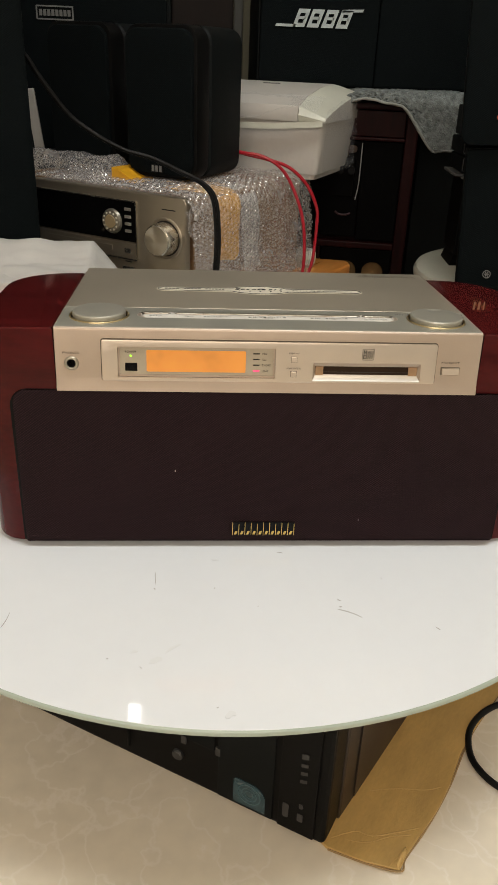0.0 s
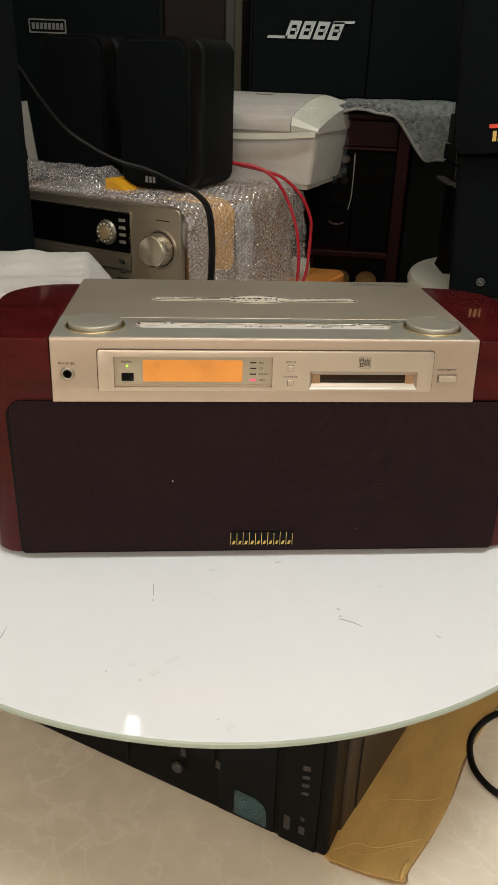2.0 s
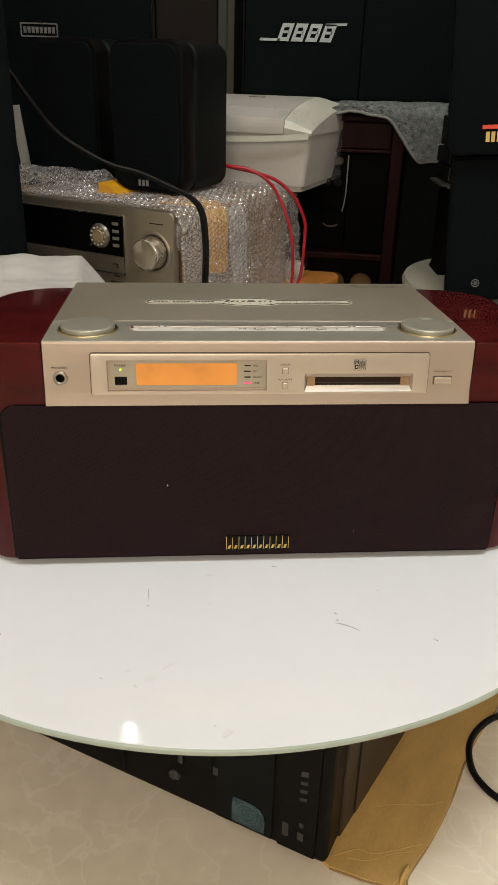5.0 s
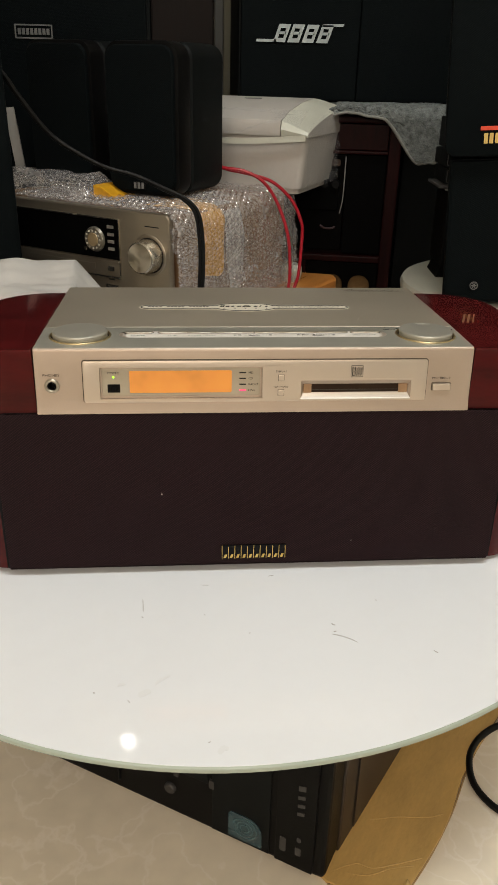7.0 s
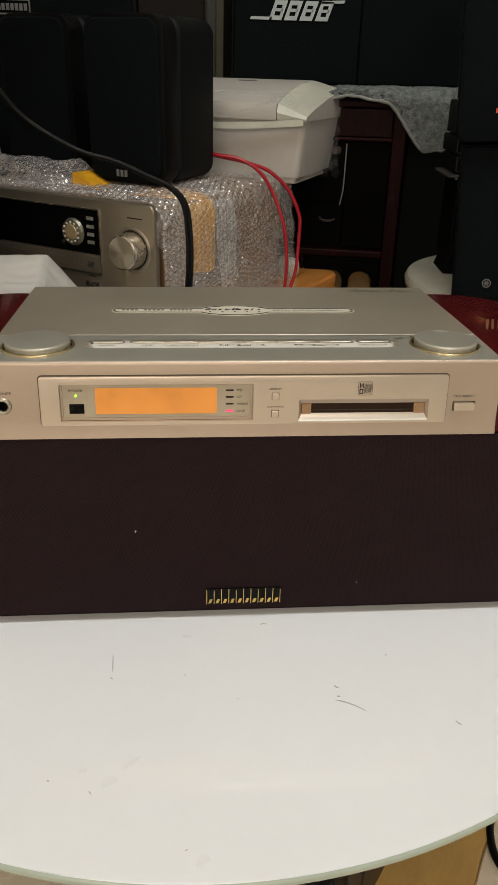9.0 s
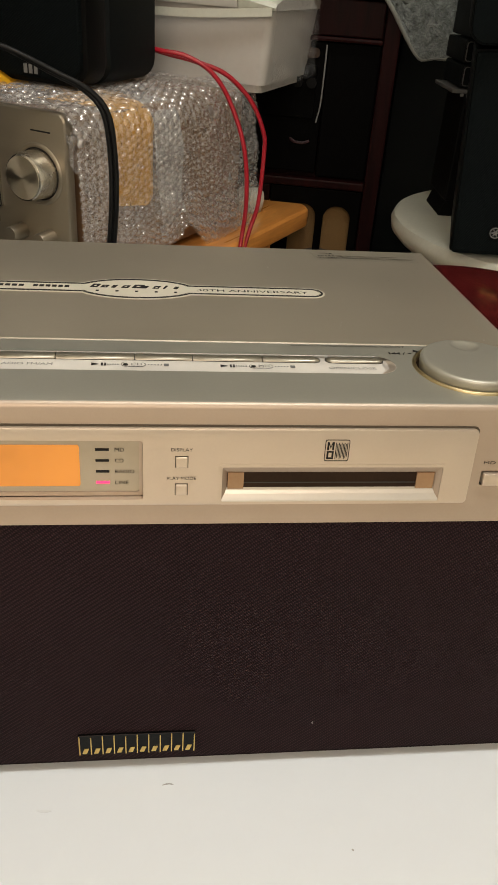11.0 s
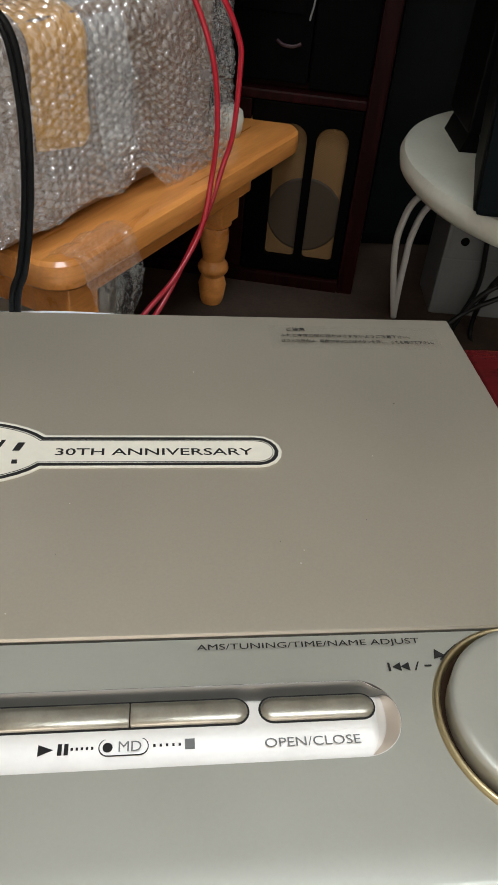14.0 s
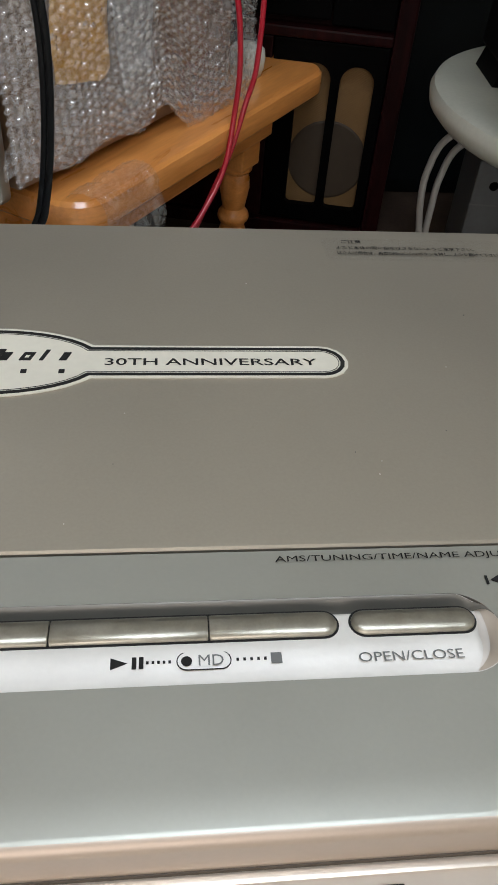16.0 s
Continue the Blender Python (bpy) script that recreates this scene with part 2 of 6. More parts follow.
M = dict(
    champagne=mat("champagne_metal_paint", (0.468, 0.380, 0.305), 0.46, 0.7, mottle=0.04, scale=30, fine=900, bump=0.03, rough_var=0.04, depth=0.0003),
    champagne_top=mat("champagne_lit_cool", (0.405, 0.395, 0.340), 0.42, 0.6, mottle=0.04, scale=30, fine=900, bump=0.03, spec=0.25, rough_var=0.04, depth=0.0003),
    champagne_lid=mat("champagne_lid_paint", (0.402, 0.358, 0.286), 0.42, 0.6, mottle=0.07, scale=9, fine=1200, bump=0.04, spec=0.25, rough_var=0.05, depth=0.0003),
    dial=mat("champagne_dial_paint", (0.44, 0.425, 0.365), 0.42, 0.6, mottle=0.04, scale=30, fine=900, bump=0.03, rough_var=0.04, depth=0.0003),
    bright_panel=mat("pale_champagne_panel", (0.615, 0.525, 0.435), 0.3, 0.65, mottle=0.03, scale=30, fine=900, bump=0.02, rough_var=0.04, depth=0.0003),
    pearl=mat("pearl_plastic", (0.79, 0.755, 0.705), 0.40, 0.3, mottle=0.05, scale=60, fine=700, bump=0.02, rough_var=0.05),
    pearl_end=mat("pearl_end_shade", (0.74, 0.68, 0.62), 0.40, 0.4, mottle=0.05, scale=60, fine=700, bump=0.02, rough_var=0.05),
    tan_grey=mat("groove_shade_and_speck_grey", (0.20, 0.185, 0.16), 0.4, 0.5, mottle=0.05, scale=30, fine=900, bump=0.03, rough_var=0.04, depth=0.0003),
    worn_gold=mat("worn_gold_button", (0.38, 0.35, 0.285), 0.36, 0.85, mottle=0.14, scale=260, fine=1500, bump=0.1, rough_var=0.1, depth=0.0003),
    gold_ring=plain("gold_ring", (0.55, 0.45, 0.26), 0.36, 1.0),
    lip=mat("bright_lip", (0.66, 0.62, 0.56), 0.36, 0.8, mottle=0.03, scale=30, fine=900, bump=0.02, rough_var=0.04, depth=0.0003),
    tan=mat("tan_plastic", (0.36, 0.22, 0.12), 0.45, 0.2, mottle=0.1, scale=80, fine=500),
    slot_dark=mat("dark_slot_plastic", (0.030, 0.017, 0.010), 0.5, mottle=0.2, scale=30, fine=400, bump=0.05, spec=0.1),
    black=mat("black_plastic", (0.004, 0.004, 0.004), 0.45, mottle=0.3, scale=20, fine=400, bump=0.1, spec=0.08),
    gloss_black=plain("gloss_black", (0.003, 0.003, 0.003), 0.2, spec=0.12),
    ink=plain("dark_ink", (0.018, 0.017, 0.016), 0.7, spec=0.15),
    legend=plain("grey_legend", (0.15, 0.15, 0.143), 0.6),
    seam=plain("brown_seam", (0.07, 0.052, 0.034), 0.7),
    pale_ink=plain("pale_ink", (0.5, 0.48, 0.42), 0.6),
    cream=mat("cream_sticker", (0.66, 0.615, 0.51), 0.4, mottle=0.05, scale=50, fine=400),
    window=mat("smoked_window", (0.43, 0.375, 0.285), 0.2, mottle=0.05, scale=40, fine=300, bump=0.01),
    amber=lit("amber_display", (0.25, 0.09, 0.02), (1.0, 0.37, 0.065), 0.75),
    green=plain("green_lamp", (0.35, 1.0, 0.05), 0.4, glow=1.5),
    red=plain("red_lamp", (1.0, 0.04, 0.16), 0.4, glow=1.6),
    rosewood=wood("rosewood_lacquer", (0.070, 0.0064, 0.0066), (0.040, 0.0045, 0.0046), 0.16, 6, coat=0.16, axis=(1.5, 8, 5), spec=0.14, bump=0.015),
    gold_plastic=mat("gold_plastic", (0.42, 0.32, 0.18), 0.35, 0.3, mottle=0.06, scale=60, fine=400),
    cloth=woven("brown_black_grille_cloth", (0.0078, 0.0036, 0.0044), 0.00115, light=5.6, spec=0.15),
    grille=woven("black_grille_cloth", (0.0027, 0.0041, 0.0045), 0.0016, light=2.0, spec=0.06),
    vinyl=mat("black_vinyl", (0.0031, 0.0045, 0.0049), 0.55, mottle=0.3, scale=30, fine=500, bump=0.3, depth=0.0006, spec=0.12),
    white_glass=mat("white_painted_glass", (0.82, 0.85, 0.88), 0.035, mottle=0.02, scale=3, fine=60, bump=0.0, rough_var=0.02),
    glass_edge=plain("green_glass_edge", (0.40, 0.47, 0.41), 0.15),
    floor=marble("cream_marble_tile"),
    joint=mat("tile_joint", (0.3, 0.25, 0.19), 0.8),
    card=mat("gold_brown_card", (0.60, 0.385, 0.135), 0.40, 0.1, mottle=0.14, scale=14, fine=160, bump=0.2, depth=0.002, stretch=(0.8, 2.5, 1)),
    card_edge=mat("card_edge", (0.36, 0.24, 0.11), 0.8, mottle=0.3, fine=300),
    pine=wood("varnished_pine", (0.76, 0.32, 0.080), (0.56, 0.21, 0.045), 0.3, 5, coat=0.4, axis=(7, 0.7, 7)),
    white_plastic=mat("white_plastic", (0.49, 0.465, 0.43), 0.4, mottle=0.06, scale=10, fine=150, bump=0.05),
    ivory=mat("ivory_plastic", (0.56, 0.565, 0.485), 0.35, mottle=0.1, scale=12, fine=200, bump=0.04),
    wrap=clear_film("bubble_wrap_film", (0.90, 0.86, 0.84), 0.63, 0.24, 0.62),
    flap=clear_film("thin_flap_film", (0.88, 0.87, 0.87), 0.84, 0.09, 0.75),
    film=clear_film("clear_film", (0.8, 0.8, 0.8), 0.9, 0.06),
    label_film=clear_film("label_film", (0.36, 0.34, 0.28), 0.985, 0.4),
    tape=mat("orange_tape", (0.74, 0.37, 0.022), 0.35, mottle=0.12, scale=20, fine=200, bump=0.1),
    carton=mat("brown_carton", (0.22, 0.12, 0.055), 0.8, mottle=0.2, scale=10, fine=200),
    steel=mat("brushed_steel", (0.62, 0.58, 0.50), 0.25, 0.95, mottle=0.08, scale=20, fine=600, bump=0.04, depth=0.0003),
    receiver=mat("gold_brushed_face", (0.33, 0.285, 0.22), 0.36, 0.75, mottle=0.05, scale=8, fine=500, bump=0.05, stretch=(0.15, 1, 8), depth=0.0003),
    red_cable=plain("red_cable", (0.36, 0.008, 0.02), 0.3),
    black_cable=plain("black_cable", (0.005, 0.005, 0.005), 0.4, spec=0.2),
    grey_cable=plain("grey_cable", (0.42, 0.41, 0.39), 0.45),
    towel=mat("grey_towel", (0.17, 0.19, 0.185), 0.95, mottle=0.55, scale=90, fine=350, bump=0.9, depth=0.006),
    mahogany=wood("dark_mahogany", (0.017, 0.0028, 0.0028), (0.005, 0.0012, 0.0013), 0.45, 6, axis=(10, 10, 1), spec=0.08),
    tan_cloth=woven("tan_speaker_cloth", (0.15, 0.088, 0.034), 0.0016, light=1.3),
    dark_brown=wood("dark_brown_veneer", (0.007, 0.0042, 0.0035), (0.003, 0.002, 0.0018), 0.5, 6, axis=(10, 10, 1), spec=0.1),
    deck_black=mat("dull_black_panel", (0.0014, 0.0013, 0.0013), 0.55, mottle=0.3, scale=20, fine=300, bump=0.1, spec=0.03),
    cone=mat("dark_cone", (0.042, 0.028, 0.015), 0.7),
    pillar=mat("cream_pillar_paint", (0.22, 0.205, 0.14), 0.6, mottle=0.08, scale=4, fine=90, bump=0.05),
    pillar_grey=mat("grey_corner_paint", (0.15, 0.15, 0.138), 0.6, mottle=0.08, scale=4, fine=90, bump=0.05),
    hem=mat("pale_hem", (0.25, 0.26, 0.24), 0.9, mottle=0.15, scale=60, fine=300, bump=0.3),
    foam=mat("grey_white_foam", (0.46, 0.45, 0.44), 0.7, mottle=0.15, scale=30, fine=200, bump=0.1),
    dull_brown=mat("dull_dark_brown", (0.05, 0.034, 0.025), 0.8, mottle=0.3, scale=12, fine=200, bump=0.3, spec=0.15),
    back_wall=mat("darkened_cream_wall_paint", (0.48, 0.46, 0.40), 0.7, mottle=0.06, scale=2, fine=80, bump=0.05),
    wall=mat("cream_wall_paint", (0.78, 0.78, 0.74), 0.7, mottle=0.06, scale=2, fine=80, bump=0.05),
    ceiling=mat("white_ceiling_paint", (0.78, 0.77, 0.74), 0.8, mottle=0.03, scale=2, fine=80),
    paper=mat("white_paper_sheet", (0.49, 0.475, 0.45), 0.6, mottle=0.06, scale=9, fine=90, bump=0.1),
    teal=mat("teal_sticker", (0.025, 0.06, 0.075), 0.25, mottle=0.2, scale=60, fine=300),
    grey_print=plain("grey_print", (0.16, 0.16, 0.155), 0.5),
    white_print=plain("white_print", (0.36, 0.41, 0.42), 0.45),
    tower_trim=plain("dull_silver_trim", (0.085, 0.085, 0.082), 0.5),
    dim_print=plain("dim_print", (0.03, 0.03, 0.03), 0.5),
    teal_light=plain("teal_light", (0.035, 0.095, 0.115), 0.3),
    red_print=plain("red_print", (0.75, 0.06, 0.02), 0.4),
    gold_print=plain("gold_print", (0.62, 0.44, 0.14), 0.35, 0.6),
    gold_reflection=plain("dull_gold_reflection", (0.19, 0.085, 0.045), 0.5, 0.3),
    dirt=plain("dark_mark", (0.42, 0.41, 0.40), 0.7),
    smudge=plain("faint_smudge", (0.79, 0.815, 0.835), 0.06),
    bulb=plain("small_lamp_diffuser", (0.93, 0.97, 1.0), 0.5, glow=22.0),
    lampshade=plain("lamp_diffuser", (0.92, 0.97, 1.0), 0.5, glow=2.0),
)


def spun(name, base, rough):
    """Metal turned on a lathe: highlights fan out from the middle."""
    m = mat(name, base, rough, 1.0, mottle=0.05, scale=40, fine=500, bump=0.02, depth=0.0002)
    tan = m.node_tree.nodes.new("ShaderNodeTangent")
    tan.direction_type, tan.axis = "RADIAL", "Y"
    b = m.node_tree.nodes["Principled BSDF"]
    m.node_tree.links.new(tan.outputs[0], b.inputs["Tangent"])
    b.inputs["Anisotropic"].default_value = 0.85
    return m


M["spun"] = spun("spun_steel", (0.66, 0.60, 0.50), 0.32)


# ---- mesh helpers ----
def part(name, bm, material, parent=None, label="", smooth=False, m=None):
    """Links a bmesh as one mesh object, under a thing or a part."""
    bmesh.ops.recalc_face_normals(bm, faces=bm.faces)
    me = bpy.data.meshes.new(name)
    bm.to_mesh(me)
    bm.free()
    mats = material if isinstance(material, (list, tuple)) else [material]
    for one in mats:
        me.materials.append(one)
    if smooth:
        me.shade_smooth()
        if smooth == "auto":
            me.set_sharp_from_angle(angle=radians(35))
    ob = new(name, me)
    ob.parent = parent
    if m is not None:
        ob.matrix_basis = m
    if label:
        tagged(ob, label)
    return ob


def thing(name, label, category, m=None, group="", kind=""):
    ob = new(name)
    ob.empty_display_size = 0.05
    ob.matrix_basis = m or Matrix()
    return tagged(ob, label, category, group, kind)


def box(x0, x1, y0, y1, z0, z1, bevel=0.0, seg=2, bm=None):
    bm = bm or bmesh.new()
    made = bmesh.ops.create_cube(bm, size=1.0)["verts"]
    for v in made:
        v.co = Vector(((x0 + x1) / 2 + v.co.x * (x1 - x0), (y0 + y1) / 2 + v.co.y * (y1 - y0), (z0 + z1) / 2 + v.co.z * (z1 - z0)))
    if bevel:
        edges = list({e for v in made for e in v.link_edges})
        bmesh.ops.bevel(bm, geom=edges, offset=bevel, segments=seg, profile=0.6, affect="EDGES")
    return bm


def rrect(x0, x1, y0, y1, r, n=5):
    """Outline of a rectangle with rounded corners; r: one radius or four (from x1,y1 round to the left)."""
    rs = r if isinstance(r, (list, tuple)) else (r,) * 4
    out = []
    for k, (cx, cy, sx, sy) in enumerate(((x1, y1, -1, -1), (x0, y1, 1, -1), (x0, y0, 1, 1), (x1, y0, -1, 1))):
        q = rs[k]
        if q < 1e-6:
            out.append((cx, cy))
            continue
        for i in range(n + 1):
            a = math.pi / 2 * (k + i / n)
            out.append((cx + sx * q + q * math.cos(a), cy + sy * q + q * math.sin(a)))
    return out


def prism(outline, a0, a1, axis="z", bevel=0.0, bm=None, seg=2, both=True):
    """A flat outline given depth along an axis. axis y: outline in x and z; axis z: in x and y; axis x: in y and z."""
    bm = bm or bmesh.new()
    place = {"z": lambda p, a: (p[0], p[1], a), "y": lambda p, a: (p[0], a, p[1]), "x": lambda p, a: (a, p[0], p[1])}[axis]
    low = [bm.verts.new(place(p, a0)) for p in outline]
    high = [bm.verts.new(place(p, a1)) for p in outline]
    caps = [bm.faces.new(low), bm.faces.new(high)]
    for i in range(len(low)):
        bm.faces.new((low[i - 1], low[i], high[i], high[i - 1]))
    bmesh.ops.recalc_face_normals(bm, faces=bm.faces)
    if bevel:
        edges = list({e for f in (caps if both else caps[1:]) for e in f.edges})
        bmesh.ops.bevel(bm, geom=edges, offset=bevel, segments=seg, profile=0.6, affect="EDGES")
    return bm


def framed(outer, inner, a0, a1, axis="y", bm=None):
    """A ring between two outlines with the same number of points, with depth along an axis."""
    bm = bm or bmesh.new()
    place = {"z": lambda p, a: (p[0], p[1], a), "y": lambda p, a: (p[0], a, p[1]), "x": lambda p, a: (a, p[0], p[1])}[axis]
    rings = [[bm.verts.new(place(p, a)) for p in o] for o, a in ((outer, a0), (outer, a1), (inner, a1), (inner, a0))]
    for k in range(4):
        one, two = rings[k], rings[(k + 1) % 4]
        for i in range(len(one)):
            bm.faces.new((one[i - 1], one[i], two[i], two[i - 1]))
    return bm


def lathe(profile, n=40, centre=(0, 0, 0), bm=None, axis="z", caps=True):
    bm = bm or bmesh.new()
    rings = []
    for r, h in profile:
        ring = []
        for i in range(n if r > 1e-6 else 1):
            a = 2 * math.pi * i / n
            p = (r * math.cos(a), r * math.sin(a), h)
            if axis == "y":
                p = (p[0], h, p[1])
            elif axis == "x":
                p = (h, p[0], p[1])
            ring.append(bm.verts.new(Vector(centre) + Vector(p)))
        rings.append(ring)
    for one, two in zip(rings, rings[1:]):
        for i in range(n):
            a, b, c, d = one[i % len(one)], one[(i + 1) % len(one)], two[(i + 1) % len(two)], two[i % len(two)]
            corners = list(dict.fromkeys((a, b, c, d)))
            if len(corners) > 2:
                bm.faces.new(corners)
    for ring in (rings[0], rings[-1]):
        if caps and len(ring) > 2:
            bm.faces.new(ring)
    return bm


def smooth_line(points, n=8):
    """Catmull-Rom through the points."""
    p = [Vector(q) for q in points]
    p = [2 * p[0] - p[1], *p, 2 * p[-1] - p[-2]]
    out = []
    for a, b, c, d in zip(p, p[1:], p[2:], p[3:]):
        for i in range(n):
            t = i / n
            out.append(0.5 * (2 * b + (c - a) * t + (2 * a - 5 * b + 4 * c - d) * t * t + (3 * b - a - 3 * c + d) * t**3))
    return out + [p[-2]]


def tube(points, r, n=10, bm=None, steps=8):
    bm = bm or bmesh.new()
    line = smooth_line(points, steps)
    side = Vector((0.3, 0.9, 0.31)).normalized()
    rings = []
    for i, q in enumerate(line):
        t = (line[min(i + 1, len(line) - 1)] - line[max(i - 1, 0)]).normalized()
        side = (side - t * side.dot(t)).normalized()
        up = t.cross(side)
        rings.append([bm.verts.new(q + r * (math.cos(2 * math.pi * k / n) * side + math.sin(2 * math.pi * k / n) * up)) for k in range(n)])
    for one, two in zip(rings, rings[1:]):
        for k in range(n):
            bm.faces.new((one[k - 1], one[k], two[k], two[k - 1]))
    bm.faces.new(rings[0]), bm.faces.new(rings[-1])
    return bm


def sheet(f, nu, nv, thick=0.0):
    """A draped surface: f(u, v) gives the place for u, v in 0..1."""
    bm = bmesh.new()
    grid = [[bm.verts.new(f(i / nu, j / nv)) for j in range(nv + 1)] for i in range(nu + 1)]
    for i in range(nu):
        for j in range(nv):
            bm.faces.new((grid[i][j], grid[i + 1][j], grid[i + 1][j + 1], grid[i][j + 1]))
    if thick:
        bm.normal_update()
        rim = [e for e in bm.edges if e.is_boundary]
        faces, under = bm.faces[:], {v: v.normal.copy() for v in bm.verts}
        under = {v: bm.verts.new(v.co - thick * n) for v, n in under.items()}
        for f_ in faces:
            bm.faces.new([under[v] for v in reversed(f_.verts)])
        for e in rim:
            a, b = e.verts
            bm.faces.new((a, b, under[b], under[a]))
    return bm


def lettering(string, width, m, material, parent, name="lettering", shear=0.0, bold=0.0, height=None):
    """Printed words, a hair proud, centred on the pose m and scaled to a width."""
    cu = bpy.data.curves.new(name, "FONT")
    cu.body, cu.align_x, cu.align_y, cu.shear, cu.offset = string, "CENTER", "CENTER", shear, bold
    cu.resolution_u = 3
    tmp = bpy.data.objects.new(name, cu)
    scene.collection.objects.link(tmp)
    bpy.context.view_layer.update()
    me = bpy.data.meshes.new_from_object(tmp.evaluated_get(bpy.context.evaluated_depsgraph_get()))
    bpy.data.objects.remove(tmp)
    xs, ys = [v.co.x for v in me.vertices], [v.co.y for v in me.vertices]
    s = width / (max(xs) - min(xs))
    sy = height / (max(ys) - min(ys)) if height else s
    mx, my = (max(xs) + min(xs)) / 2, (max(ys) + min(ys)) / 2
    for v in me.vertices:
        v.co = Vector(((v.co.x - mx) * s, (v.co.y - my) * sy, 0))
    me.materials.clear()
    me.materials.append(material)
    ob = new(name, me)
    ob.parent, ob.matrix_basis = parent, m
    return ob


UP = lambda x, y, z: pose(x, y, z)                 # lies on a top
FRONT = lambda x, y, z: pose(x, y, z, 90, 0, 0)    # stands on a front


def carve(ob, cutter):
    """Takes the shape of a bmesh out of a mesh object for good."""
    me = bpy.data.meshes.new("cutter")
    bmesh.ops.recalc_face_normals(cutter, faces=cutter.faces)
    cutter.to_mesh(me)
    cutter.free()
    tmp = bpy.data.objects.new("cutter", me)
    scene.collection.objects.link(tmp)
    mod = ob.modifiers.new("cut", "BOOLEAN")
    mod.operation, mod.object, mod.solver = "DIFFERENCE", tmp, "EXACT"
    keep, ob.parent = ob.parent, None
    bpy.context.view_layer.update()
    done = bpy.data.meshes.new_from_object(ob.evaluated_get(bpy.context.evaluated_depsgraph_get()))
    ob.parent = keep
    ob.modifiers.clear()
    ob.data = done
    bpy.data.objects.remove(tmp)
    bpy.data.meshes.remove(me)
    return ob


# ---- the room ----
def room():
    x0, x1, y0, y1, h = -2.4, 2.4, -2.5, 1.75, 2.8
    floor = part("floor", box(x0, x1, y0, y1, -0.12, -0.006), M["joint"])
    tagged(floor, "floor of large polished cream marble tiles", "floor", kind="structure")
    part_wall = lambda name, bm: tagged(part(name, bm, M["wall"]), "plain cream painted wall", "wall", kind="structure")
    # unseen wall, toned darker than the others to dim its reflection in the lid
    tagged(part("wall_north", box(x0 - 0.1, x1 + 0.1, y1, y1 + 0.12, -0.12, h), M["back_wall"]), "unseen dull cream wall, darkened to dim its reflection in the lid", "wall", kind="structure")
    part_wall("wall_west", box(x0 - 0.12, x0, y0, y1, -0.12, h))
    part_wall("wall_east", box(x1, x1 + 0.12, y0, y1, -0.12, h))
    bm = bmesh.new()
    for a, b, c, d in ((x0 - 0.1, -1.5, 0, h), (0.5, x1 + 0.1, 0, h), (-1.5, 0.5, 0, 0.8), (-1.5, 0.5, 2.3, h)):
        box(a, b, y0 - 0.12, y0, c if c else -0.12, d, bm=bm)
    part_wall("wall_south", bm)
    tagged(part("ceiling", box(x0 - 0.1, x1 + 0.1, y0 - 0.12, y1 + 0.12, h, h + 0.12), M["ceiling"]), "plain white painted ceiling", "ceiling", kind="structure")
    win = thing("window_1", "assumed window, never in view, with a white frame letting in light", "window", kind="structure")
    part("window_frame", framed(rrect(-1.5, 0.5, 0.8, 2.3, 0), rrect(-1.43, 0.43, 0.87, 2.23, 0), y0 - 0.09, y0 - 0.03), M["white_plastic"], win)
    part("mullion", box(-0.53, -0.47, y0 - 0.085, y0 - 0.035, 0.87, 2.23), M["white_plastic"], win)
    lamp = thing("ceiling_light", "long flush ceiling light panel with a cool white glow", "ceiling light", pose(0.30, -0.36, h))
    part("frame", framed(rrect(-0.62, 0.62, -0.32, 0.32, 0.01), rrect(-0.60, 0.60, -0.30, 0.30, 0.01), -0.03, 0, "z"), M["white_plastic"], lamp)
    part("diffuser", box(-0.60, 0.60, -0.30, 0.30, -0.024, -0.018), M["lampshade"], lamp)
    # the small lamp that mirrors in the glass tabletop
    pend = thing("pendant_lamp", "small square white pendant lamp, switched on, hanging from the ceiling", "lamp", pose(-0.196, 0.63, 1.105))
    part("cord", tube([(0, 0, 0.03), (0.002, 0, 0.8), (0, 0, h - 1.105)], 0.003, 8), M["white_plastic"], pend)
    part("housing", box(-0.028, 0.028, -0.028, 0.028, 0.004, 0.032, 0.004), M["white_plastic"], pend)
    part("diffuser", box(-0.011, 0.011, -0.016, 0.016, -0.052, 0.0035, 0.001, 1), M["bulb"], pend, "glowing square diffuser")
    return floor


FLOOR = room()


